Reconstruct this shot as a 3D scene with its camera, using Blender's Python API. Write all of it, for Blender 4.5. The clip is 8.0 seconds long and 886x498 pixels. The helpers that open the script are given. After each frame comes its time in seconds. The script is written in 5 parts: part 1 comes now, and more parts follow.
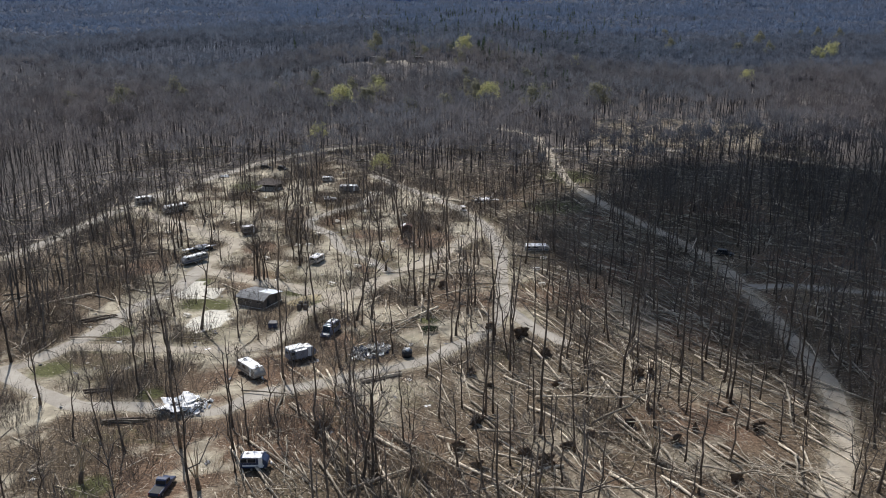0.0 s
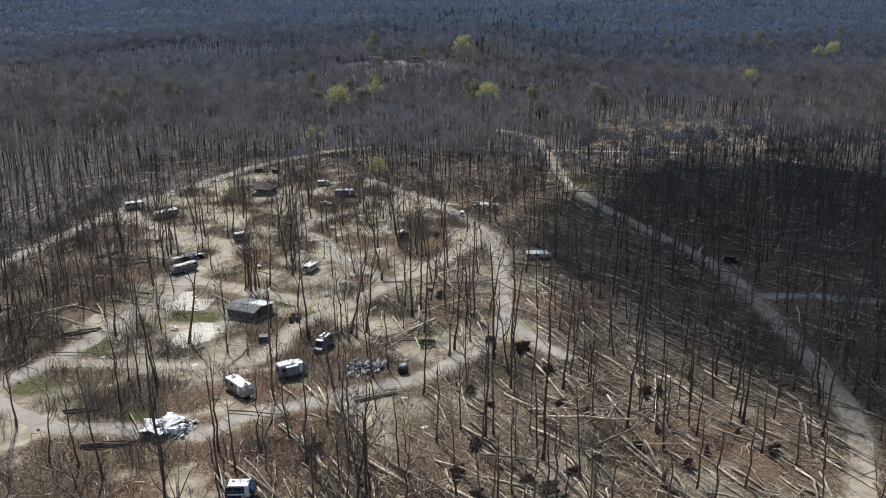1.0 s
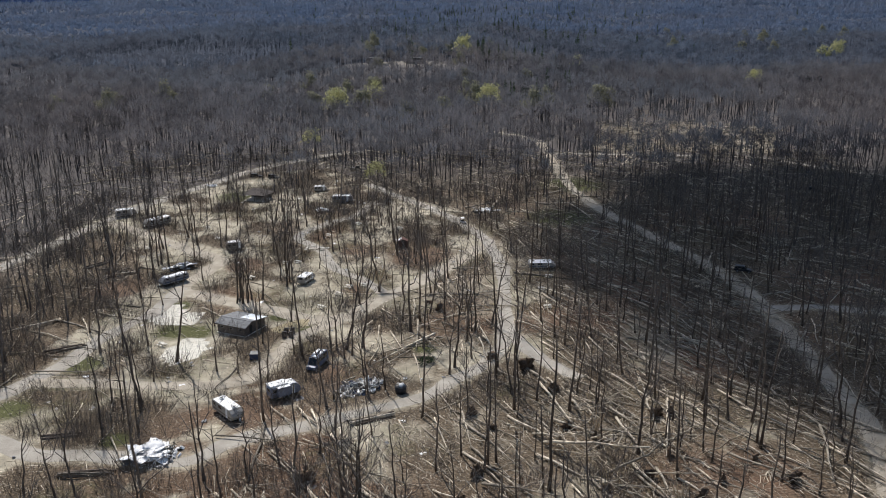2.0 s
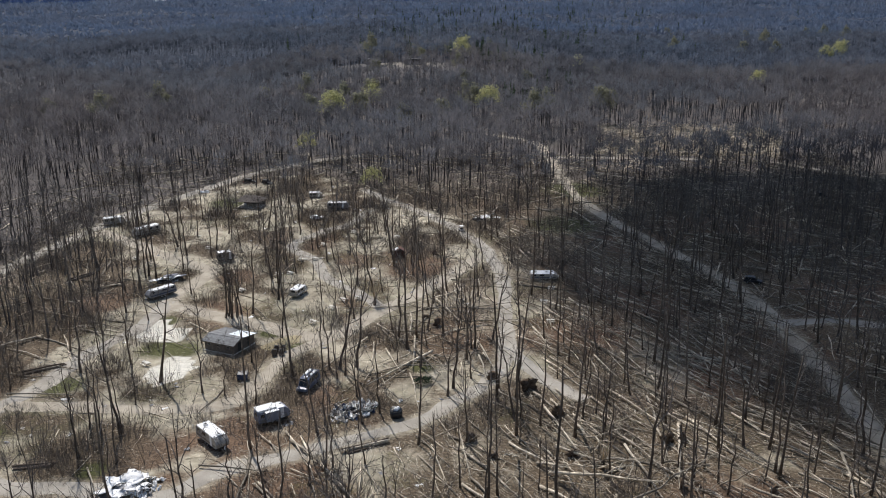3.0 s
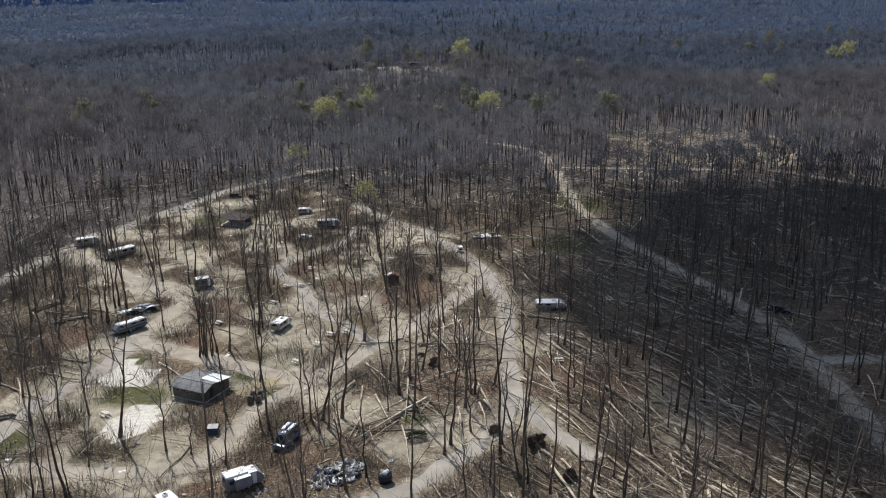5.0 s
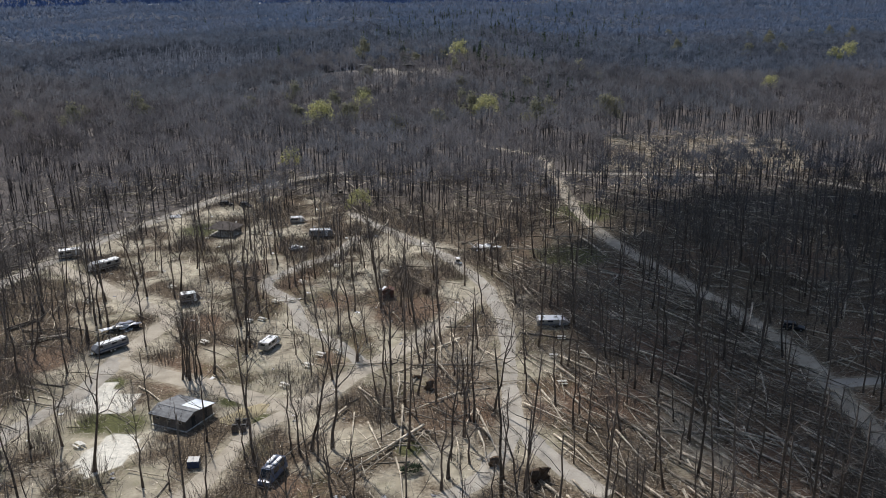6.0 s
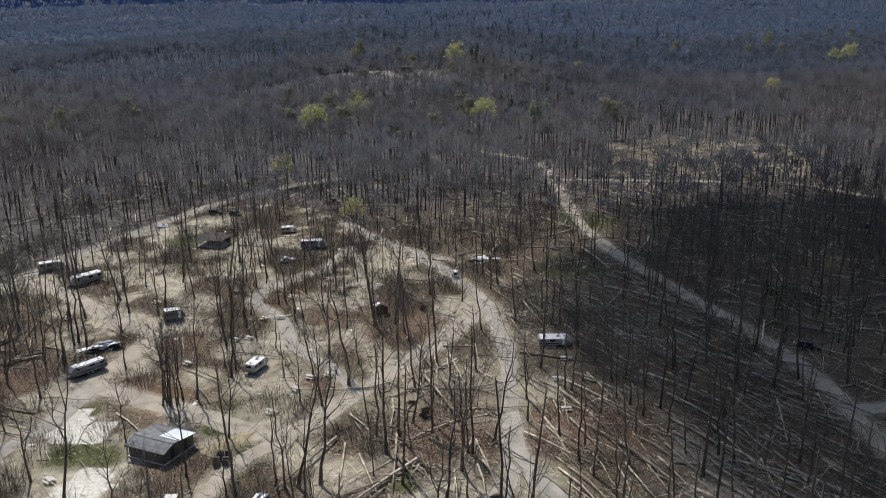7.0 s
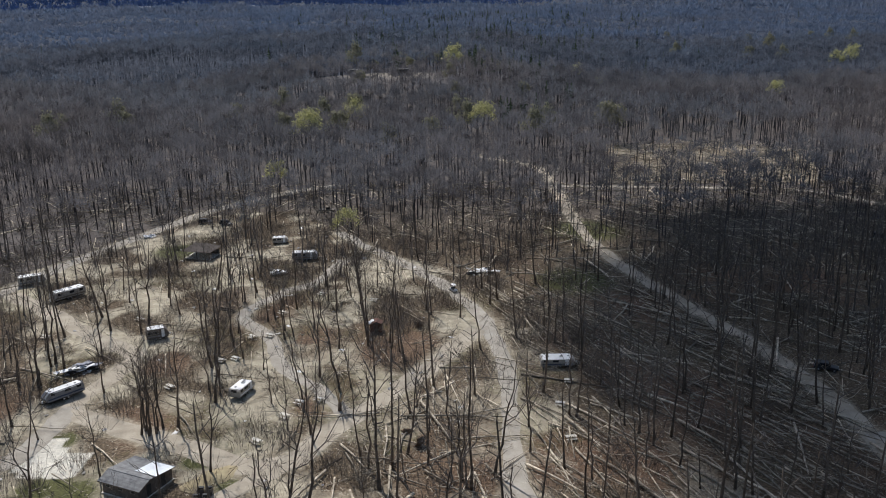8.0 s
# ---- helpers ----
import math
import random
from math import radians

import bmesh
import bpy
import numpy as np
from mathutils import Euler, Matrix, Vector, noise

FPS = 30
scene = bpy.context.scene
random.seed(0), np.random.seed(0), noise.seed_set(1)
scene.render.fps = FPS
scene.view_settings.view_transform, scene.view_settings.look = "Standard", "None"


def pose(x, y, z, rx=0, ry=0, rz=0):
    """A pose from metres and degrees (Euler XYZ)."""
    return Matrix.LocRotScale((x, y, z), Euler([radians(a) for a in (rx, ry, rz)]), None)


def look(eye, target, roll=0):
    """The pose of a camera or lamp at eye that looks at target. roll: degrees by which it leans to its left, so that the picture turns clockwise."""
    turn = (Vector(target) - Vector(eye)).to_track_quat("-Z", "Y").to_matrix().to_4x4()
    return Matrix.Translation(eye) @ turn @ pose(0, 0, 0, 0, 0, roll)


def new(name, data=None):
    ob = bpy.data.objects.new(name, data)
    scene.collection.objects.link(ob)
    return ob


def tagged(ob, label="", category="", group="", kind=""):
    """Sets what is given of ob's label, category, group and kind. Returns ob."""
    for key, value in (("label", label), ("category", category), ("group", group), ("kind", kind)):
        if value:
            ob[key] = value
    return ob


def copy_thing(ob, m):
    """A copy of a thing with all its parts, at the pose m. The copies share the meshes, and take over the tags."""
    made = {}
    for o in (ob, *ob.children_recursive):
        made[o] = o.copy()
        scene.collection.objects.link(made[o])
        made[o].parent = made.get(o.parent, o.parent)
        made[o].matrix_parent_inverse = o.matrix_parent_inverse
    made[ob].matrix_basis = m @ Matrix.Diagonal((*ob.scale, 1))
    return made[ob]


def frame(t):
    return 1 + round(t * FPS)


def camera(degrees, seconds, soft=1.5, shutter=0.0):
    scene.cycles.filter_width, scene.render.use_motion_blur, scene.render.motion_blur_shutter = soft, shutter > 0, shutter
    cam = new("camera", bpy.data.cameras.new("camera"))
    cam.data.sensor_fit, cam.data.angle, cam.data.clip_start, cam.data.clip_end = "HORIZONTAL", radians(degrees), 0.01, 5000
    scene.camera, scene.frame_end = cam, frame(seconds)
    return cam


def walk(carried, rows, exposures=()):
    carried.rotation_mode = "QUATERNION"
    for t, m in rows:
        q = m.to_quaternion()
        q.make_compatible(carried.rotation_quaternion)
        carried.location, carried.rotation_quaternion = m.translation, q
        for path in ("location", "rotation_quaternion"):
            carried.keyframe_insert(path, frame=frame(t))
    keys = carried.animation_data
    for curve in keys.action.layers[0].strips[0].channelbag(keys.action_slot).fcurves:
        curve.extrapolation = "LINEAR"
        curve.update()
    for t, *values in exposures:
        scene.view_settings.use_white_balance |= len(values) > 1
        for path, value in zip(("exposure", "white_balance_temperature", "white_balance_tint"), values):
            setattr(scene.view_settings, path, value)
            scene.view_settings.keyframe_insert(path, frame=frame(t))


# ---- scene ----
cam = camera(54.2, 8.0, soft=1.0)
PATH = [
    (0, (0.89, 1.846, 74.42), (0.824, 3.758, 73.84), -0.1),
    (0.5, (0.89, 5.979, 74.387), (0.825, 7.892, 73.806), -0.2),
    (1, (0.911, 10.243, 74.357), (0.847, 12.156, 73.775), -0.2),
    (1.5, (0.962, 14.707, 74.327), (0.896, 16.619, 73.745), -0.3),
    (3, (1.063, 28.776, 74.385), (0.997, 30.688, 73.803), -0.5),
    (3.5, (1.121, 33.774, 74.419), (1.054, 35.686, 73.837), -0.6),
    (4, (1.181, 38.955, 74.475), (1.114, 40.867, 73.894), -0.7),
    (4.5, (1.307, 44.158, 74.523), (1.239, 46.071, 73.943), -0.7),
    (6, (1.209, 59.666, 74.853), (1.147, 61.58, 74.274), -0.8),
    (6.5, (1.13, 64.892, 74.927), (1.071, 66.805, 74.349), -0.8),
    (7, (1.029, 70.11, 75.004), (0.974, 72.024, 74.427), -0.8),
    (7.5, (1.069, 75.305, 75.056), (1.015, 77.22, 74.481), -0.9),
    (8, (1.178, 80.489, 75.076), (1.126, 82.404, 74.501), -0.9),
]
walk(cam, [(t, look(eye, target, roll)) for t, eye, target, roll in PATH], [(0, 0.07), (3, 0.02), (4.5, 0.0), (6, -0.05), (8, -0.11)])

# ---- light ----
SUN_EL, SUN_AZ = 50.0, -25.0          # degrees; azimuth from +y towards +x
az, el = radians(SUN_AZ), radians(SUN_EL)
SUN_DIR = Vector((math.sin(az) * math.cos(el), math.cos(az) * math.cos(el), math.sin(el)))
sun = new("sun", bpy.data.lights.new("sun", "SUN"))
sun.data.energy, sun.data.angle, sun.data.color = 4.4, radians(0.8), (0.99, 0.962, 0.945)
sun.matrix_world = look(SUN_DIR * 400, (0, 0, 0))
world = bpy.data.worlds.new("sky")
scene.world = world
world.use_nodes = True
wn = world.node_tree.nodes
sky = wn.new("ShaderNodeTexSky")
sky.sky_type, sky.sun_disc = "NISHITA", False
sky.sun_elevation, sky.sun_rotation = el, az
wn["Background"].inputs["Strength"].default_value = 0.105
world.node_tree.links.new(sky.outputs[0], wn["Background"].inputs[0])
scene.view_settings.exposure = 0.0

# ---- materials ----


def nodes_of(name):
    m = bpy.data.materials.new(name)
    m.use_nodes = True
    return m, m.node_tree.nodes, m.node_tree.links, m.node_tree.nodes["Principled BSDF"]


def surface(name, dark, light, scale=3.0, rough=0.85, metal=0.0, bump=0.3, random_from="", spread=0.25, fine=8.0):
    """Two colours mixed by noise at two scales, with relief; random_from 'Object' or 'Island' varies the brightness piece by piece."""
    m, n, l, p = nodes_of(name)
    geo = n.new("ShaderNodeNewGeometry")
    info = n.new("ShaderNodeObjectInfo")
    big, small = n.new("ShaderNodeTexNoise"), n.new("ShaderNodeTexNoise")
    big.inputs["Scale"].default_value, small.inputs["Scale"].default_value = scale, scale * fine
    big.inputs["Detail"].default_value = small.inputs["Detail"].default_value = 4
    tex = n.new("ShaderNodeTexCoord")
    l.new(tex.outputs["Object"], big.inputs["Vector"])
    l.new(tex.outputs["Object"], small.inputs["Vector"])
    add = n.new("ShaderNodeMath")
    add.operation = "MULTIPLY_ADD"
    l.new(small.outputs[0], add.inputs[0])
    add.inputs[1].default_value = 0.5
    l.new(big.outputs[0], add.inputs[2])
    ramp = n.new("ShaderNodeValToRGB")
    ramp.color_ramp.elements[0].position, ramp.color_ramp.elements[1].position = 0.5, 1.0
    ramp.color_ramp.elements[0].color, ramp.color_ramp.elements[1].color = (*dark, 1), (*light, 1)
    l.new(add.outputs[0], ramp.inputs[0])
    col = ramp.outputs[0]
    if random_from:
        hsv = n.new("ShaderNodeHueSaturation")
        rng = n.new("ShaderNodeMapRange")
        if random_from == "Tree":
            att = n.new("ShaderNodeAttribute")
            att.attribute_name = "tint"
            l.new(att.outputs["Fac"], rng.inputs[0])
            shift = n.new("ShaderNodeMath")
            shift.operation = "MULTIPLY_ADD"
            l.new(att.outputs["Fac"], shift.inputs[0])
            shift.inputs[1].default_value = 0.4
            l.new(add.outputs[0], shift.inputs[2])
            l.new(shift.outputs[0], ramp.inputs[0])
            ramp.color_ramp.elements[0].position, ramp.color_ramp.elements[1].position = 0.65, 1.25
        else:
            l.new((info if random_from == "Object" else geo).outputs["Random" if random_from == "Object" else "Random Per Island"], rng.inputs[0])
        rng.inputs[3].default_value, rng.inputs[4].default_value = 1 - spread, 1 + spread
        l.new(rng.outputs[0], hsv.inputs["Value"])
        l.new(col, hsv.inputs["Color"])
        col = hsv.outputs[0]
    l.new(col, p.inputs["Base Color"])
    p.inputs["Roughness"].default_value, p.inputs["Metallic"].default_value = rough, metal
    p.inputs["Specular IOR Level"].default_value = 0.3
    if bump:
        b = n.new("ShaderNodeBump")
        b.inputs["Strength"].default_value, b.inputs["Distance"].default_value = bump, 0.05
        l.new(small.outputs[0], b.inputs["Height"])
        l.new(b.outputs[0], p.inputs["Normal"])
    if random_from == "Tree":           # fine twigs: matt, some light passes between them
        p.inputs["Specular IOR Level"].default_value = 0.02
        drift, warm, tone = n.new("ShaderNodeTexNoise"), n.new("ShaderNodeValToRGB"), n.new("ShaderNodeMix")
        drift.inputs["Scale"].default_value, drift.inputs["Detail"].default_value = 0.007, 3
        l.new(tex.outputs["Object"], drift.inputs["Vector"])
        l.new(drift.outputs[0], warm.inputs[0])
        warm.color_ramp.elements[0].position, warm.color_ramp.elements[1].position = 0.36, 0.64
        warm.color_ramp.elements[0].color, warm.color_ramp.elements[1].color = (0.94, 1.01, 1.06, 1), (1.07, 0.99, 0.93, 1)
        tone.data_type, tone.blend_type = "RGBA", "MULTIPLY"
        tone.inputs[0].default_value = 1.0
        l.new(col, tone.inputs[6])
        l.new(warm.outputs[0], tone.inputs[7])
        col = tone.outputs[2]
        l.new(col, p.inputs["Base Color"])
        t, mixer = n.new("ShaderNodeBsdfTranslucent"), n.new("ShaderNodeMixShader")
        l.new(col, t.inputs["Color"])
        mixer.inputs[0].default_value = 0.45
        l.new(p.outputs[0], mixer.inputs[1])
        l.new(t.outputs[0], mixer.inputs[2])
        l.new(mixer.outputs[0], n["Material Output"].inputs["Surface"])
    return m


def leaf_surface(name, dark, light):
    """Thin young leaves that let half of the light through."""
    m = surface(name, dark, light, 0.3, 0.8, random_from="Island", spread=0.3, bump=0)
    n, l = m.node_tree.nodes, m.node_tree.links
    p, out = n["Principled BSDF"], n["Material Output"]
    t, mixer = n.new("ShaderNodeBsdfTranslucent"), n.new("ShaderNodeMixShader")
    l.new(p.inputs["Base Color"].links[0].from_socket, t.inputs["Color"])
    mixer.inputs[0].default_value = 0.5
    l.new(p.outputs[0], mixer.inputs[1])
    l.new(t.outputs[0], mixer.inputs[2])
    l.new(mixer.outputs[0], out.inputs["Surface"])
    return m


def ground_material():
    m, n, l, p = nodes_of("forest_floor")
    tex = n.new("ShaderNodeTexCoord")

    def nz(scale, detail=6, rough=0.6):
        t = n.new("ShaderNodeTexNoise")
        t.inputs["Scale"].default_value, t.inputs["Detail"].default_value, t.inputs["Roughness"].default_value = scale, detail, rough
        l.new(tex.outputs["Object"], t.inputs["Vector"])
        return t.outputs[0]

    def ramp(src, stops):
        r = n.new("ShaderNodeValToRGB")
        r.color_ramp.elements[0].position, r.color_ramp.elements[0].color = stops[0][0], (*stops[0][1], 1)
        r.color_ramp.elements[1].position, r.color_ramp.elements[1].color = stops[-1][0], (*stops[-1][1], 1)
        for pos, c in stops[1:-1]:
            r.color_ramp.elements.new(pos).color = (*c, 1)
        l.new(src, r.inputs[0])
        return r.outputs[0]

    def mix(f, a, b):
        x = n.new("ShaderNodeMix")
        x.data_type = "RGBA"
        l.new(f, x.inputs[0])
        l.new(a, x.inputs[6])
        l.new(b, x.inputs[7])
        return x.outputs[2]

    def math_node(op, a, b, c=None):
        x = n.new("ShaderNodeMath")
        x.operation = op
        for i, v in enumerate((a, b, c)):
            if v is None:
                continue
            if isinstance(v, (int, float)):
                x.inputs[i].default_value = v
            else:
                l.new(v, x.inputs[i])
        return x.outputs[0]

    att = n.new("ShaderNodeAttribute")
    att.attribute_name = "soil"
    sep = n.new("ShaderNodeSeparateColor")
    l.new(att.outputs["Color"], sep.inputs[0])
    fine, mid, wide = nz(2.2), nz(0.35), nz(0.06)
    litter = ramp(fine, [(0.3, (0.034, 0.026, 0.018)), (0.5, (0.116, 0.088, 0.059)), (0.72, (0.292, 0.226, 0.15))])
    rust = ramp(fine, [(0.3, (0.058, 0.034, 0.023)), (0.7, (0.262, 0.172, 0.112))])
    litter = mix(sep.outputs[2], litter, rust)
    # Grey western and back floor; deep in the woods it paints in shade
    grey_shaded = ramp(fine, [(0.3, (0.044, 0.04, 0.04)), (0.7, (0.17, 0.156, 0.154))])
    litter = mix(att.outputs["Alpha"], litter, grey_shaded)
    # Distance haze painted as blue into the far floor's colour
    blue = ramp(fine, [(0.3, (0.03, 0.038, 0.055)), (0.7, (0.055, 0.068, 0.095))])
    floor_haze = math_node("SUBTRACT", att.outputs["Alpha"], 1.0)
    floor_haze.node.use_clamp = True
    litter = mix(floor_haze, litter, blue)
    silt = ramp(mid, [(0.3, (0.24, 0.21, 0.158)), (0.55, (0.45, 0.397, 0.294)), (0.78, (0.66, 0.595, 0.455))])
    # torn edge between silt and litter
    edge = math_node("MULTIPLY_ADD", math_node("SUBTRACT", nz(0.9), 0.5), 0.9, sep.outputs[0])
    edge = math_node("MULTIPLY_ADD", math_node("SUBTRACT", fine, 0.5), 0.5, edge)
    sharp = n.new("ShaderNodeMapRange")
    sharp.inputs[1].default_value, sharp.inputs[2].default_value = 0.15, 0.85
    l.new(edge, sharp.inputs[0])
    col = mix(math_node("MULTIPLY", sharp.outputs[0], math_node("SUBTRACT", 1.0, floor_haze)), litter, silt)
    grass = ramp(fine, [(0.3, (0.05, 0.052, 0.022)), (0.7, (0.15, 0.15, 0.062))])
    gmask = n.new("ShaderNodeMapRange")
    gmask.inputs[1].default_value, gmask.inputs[2].default_value = 0.25, 0.7
    l.new(math_node("MULTIPLY_ADD", math_node("SUBTRACT", nz(0.7), 0.5), 0.8, sep.outputs[1]), gmask.inputs[0])
    col = mix(gmask.outputs[0], col, grass)
    pad = n.new("ShaderNodeAttribute")
    pad.attribute_name = "gravel"
    pale = ramp(nz(1.1), [(0.3, (0.5, 0.47, 0.395)), (0.7, (0.78, 0.74, 0.64))])
    pmask = n.new("ShaderNodeMapRange")
    pmask.inputs[1].default_value, pmask.inputs[2].default_value = 0.32, 0.6
    l.new(math_node("MULTIPLY_ADD", math_node("SUBTRACT", nz(0.8), 0.5), 0.7, pad.outputs["Fac"]), pmask.inputs[0])
    col = mix(pmask.outputs[0], col, pale)
    shade = n.new("ShaderNodeMapRange")
    shade.inputs[1].default_value, shade.inputs[2].default_value, shade.inputs[3].default_value, shade.inputs[4].default_value = 0.3, 0.7, 0.82, 1.15
    l.new(wide, shade.inputs[0])
    hsv = n.new("ShaderNodeHueSaturation")
    l.new(shade.outputs[0], hsv.inputs["Value"])
    l.new(col, hsv.inputs["Color"])
    l.new(hsv.outputs[0], p.inputs["Base Color"])
    p.inputs["Roughness"].default_value = 0.95
    p.inputs["Specular IOR Level"].default_value = 0.15
    b = n.new("ShaderNodeBump")
    b.inputs["Strength"].default_value, b.inputs["Distance"].default_value = 0.6, 0.25
    l.new(fine, b.inputs["Height"])
    l.new(b.outputs[0], p.inputs["Normal"])
    return m


M_GROUND = ground_material()
M_ROAD = surface("gravel_road", (0.28, 0.25, 0.205), (0.45, 0.41, 0.345), 0.25, 0.95, bump=0.4, fine=14)
M_TRACK = surface("sandy_track", (0.29, 0.25, 0.19), (0.48, 0.42, 0.33), 0.3, 0.95, bump=0.4, fine=14)
M_SAND = surface("yellow_sand", (0.26, 0.21, 0.12), (0.44, 0.37, 0.23), 0.8, 0.95, bump=0.5)
M_PAD = surface("pale_gravel_pad", (0.48, 0.45, 0.385), (0.7, 0.66, 0.575), 0.35, 0.95, bump=0.3, fine=14)
M_BARK = surface("grey_brown_bark", (0.06, 0.045, 0.034), (0.18, 0.14, 0.108), 1.2, 0.9, random_from="Object", spread=0.3)
M_BARK_ISLE = surface("grey_brown_bark_woods", (0.06, 0.047, 0.037), (0.19, 0.15, 0.118), 0.6, 0.9, random_from="Island", spread=0.4, bump=0)
M_TWIG = surface("twig_bark", (0.075, 0.063, 0.055), (0.175, 0.15, 0.13), 0.8, 0.9, random_from="Island", spread=0.4, bump=0)
M_BRUSH = surface("brown_brush", (0.08, 0.062, 0.048), (0.19, 0.153, 0.12), 0.8, 0.9, random_from="Island", spread=0.4, bump=0)
M_SAPLING = surface("grey_brown_saplings", (0.1, 0.083, 0.07), (0.23, 0.195, 0.165), 0.8, 0.9, random_from="Island", spread=0.4, bump=0)
M_LOG = surface("fallen_trunk_bark", (0.13, 0.104, 0.076), (0.66, 0.575, 0.445), 0.7, 0.85, random_from="Object", spread=0.55)
M_LOG_ISLE = surface("fallen_timber_bark", (0.13, 0.104, 0.076), (0.66, 0.575, 0.445), 0.7, 0.85, random_from="Island", spread=0.55, bump=0)
M_STICKS = surface("broken_sticks", (0.11, 0.086, 0.062), (0.66, 0.59, 0.47), 0.5, 0.8, random_from="Island", spread=0.7, bump=0)
M_SPLINTER = surface("splintered_pale_wood", (0.3, 0.22, 0.14), (0.55, 0.44, 0.3), 2.0, 0.8, random_from="Object", spread=0.2)
M_ROOT = surface("torn_root_soil", (0.06, 0.041, 0.028), (0.2, 0.142, 0.098), 2.0, 1.0, random_from="Object", spread=0.3)
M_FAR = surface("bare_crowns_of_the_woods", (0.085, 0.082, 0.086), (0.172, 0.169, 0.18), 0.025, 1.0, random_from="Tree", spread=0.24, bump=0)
# The next three turn bluer with distance: aerial haze painted into their colours
M_FARTHER = surface("hazed_bare_crowns_of_the_farther_woods", (0.064, 0.073, 0.09), (0.142, 0.16, 0.195), 0.025, 1.0, random_from="Tree", spread=0.24, bump=0)
M_WOODS = surface("hazed_distant_bare_crowns", (0.112, 0.142, 0.2), (0.155, 0.19, 0.26), 0.008, 1.0, random_from="Tree", spread=0.1, bump=0)
M_HILLS = surface("hazed_wooded_hills", (0.07, 0.115, 0.24), (0.12, 0.18, 0.34), 0.004, 1.0, bump=0)
M_BUD = leaf_surface("budding_leaves", (0.32, 0.31, 0.145), (0.52, 0.505, 0.26))
M_OLIVE = leaf_surface("opening_buds", (0.15, 0.148, 0.1), (0.25, 0.243, 0.17))
M_PINE = surface("pine_needles", (0.035, 0.055, 0.03), (0.085, 0.12, 0.06), 0.3, 0.9, random_from="Island", spread=0.35, bump=0)
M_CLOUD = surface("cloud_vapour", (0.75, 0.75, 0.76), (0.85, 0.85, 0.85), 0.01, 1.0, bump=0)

# ---- mesh tools ----
rnd = random.Random(7)
rng = np.random.default_rng(11)


def mesh_from(name, verts, faces, mat, smooth=False):
    """A mesh from arrays; faces is an (n, k) array of equal polygons."""
    verts, faces = np.asarray(verts, np.float32), np.asarray(faces, np.int32)
    me = bpy.data.meshes.new(name)
    k = faces.shape[1]
    me.vertices.add(len(verts))
    me.vertices.foreach_set("co", verts.ravel())
    me.loops.add(faces.size)
    me.loops.foreach_set("vertex_index", faces.ravel())
    me.polygons.add(len(faces))
    me.polygons.foreach_set("loop_start", np.arange(0, faces.size, k, dtype=np.int32))
    if smooth:
        me.polygons.foreach_set("use_smooth", np.ones(len(faces), bool))
    me.update(calc_edges=True)
    me.materials.append(mat)
    return me


def part(name, data, mat=None, parent=None, label=""):
    """Links a bmesh or a mesh as one object, under a thing or under a part."""
    if isinstance(data, bmesh.types.BMesh):
        me = bpy.data.meshes.new(name)
        data.to_mesh(me)
        data.free()
        me.materials.append(mat)
        data = me
    ob = new(name, data)
    if parent:
        ob.parent = parent
    return tagged(ob, label)


class Geo:
    """Collects tubes and slivers as triangles."""

    def __init__(self):
        self.v, self.f, self.n = [], [], 0

    def add(self, v, f):
        self.v.append(np.asarray(v, float))
        self.f.append(np.asarray(f, int) + self.n)
        self.n += len(v)

    def tube(self, pts, radii, sides=5, cap=False):
        pts = np.asarray(pts, float)
        k = len(pts)
        d = np.gradient(pts, axis=0)
        d /= np.linalg.norm(d, axis=1, keepdims=True) + 1e-9
        ref = np.array([0.31, 0.95, 0.05]) if abs(d[0][2]) > 0.6 else np.array([0.05, 0.1, 1.0])
        u = np.cross(d, ref)
        u /= np.linalg.norm(u, axis=1, keepdims=True) + 1e-9
        w = np.cross(d, u)
        a = np.arange(sides) * 2 * np.pi / sides
        ring = pts[:, None] + np.asarray(radii, float)[:, None, None] * (np.cos(a)[None, :, None] * u[:, None] + np.sin(a)[None, :, None] * w[:, None])
        v = ring.reshape(-1, 3)
        i, j = np.meshgrid(np.arange(k - 1), np.arange(sides), indexing="ij")
        p, q = i * sides + j, i * sides + (j + 1) % sides
        f = np.concatenate([np.stack([p, q, q + sides], -1).reshape(-1, 3), np.stack([p, q + sides, p + sides], -1).reshape(-1, 3)])
        if cap:
            v = np.concatenate([v, pts[:1], pts[-1:]])
            m = np.arange(sides)
            f = np.concatenate([f, np.stack([m * 0 + len(v) - 2, (m + 1) % sides, m], -1),
                                np.stack([m * 0 + len(v) - 1, (k - 1) * sides + m, (k - 1) * sides + (m + 1) % sides], -1)])
        self.add(v, f)

    def sliver(self, a, b, w):
        """A thin twig: a triangle from a to b, w wide at a."""
        a, b = np.asarray(a, float), np.asarray(b, float)
        s = np.cross(b - a, rng.normal(size=3))
        s *= w / (np.linalg.norm(s) + 1e-9) / 2
        self.add([a - s, a + s, b], [[0, 1, 2]])

    def branch(self, line, r, twigs):
        """A limb along three points, with twigs."""
        self.tube(line, r * np.array([1, 0.7, 0.3]), 3)
        for _ in range(twigs):
            g = line[1] + (line[2] - line[1]) * rng.random()
            self.sliver(g, g + rng.normal(size=3) * 0.5 + (line[2] - line[0]) * 0.35, 0.06)

    def arrays(self):
        return np.concatenate(self.v), np.concatenate(self.f)

    def mesh(self, name, mat, smooth=False):
        return mesh_from(name, *self.arrays(), mat, smooth)


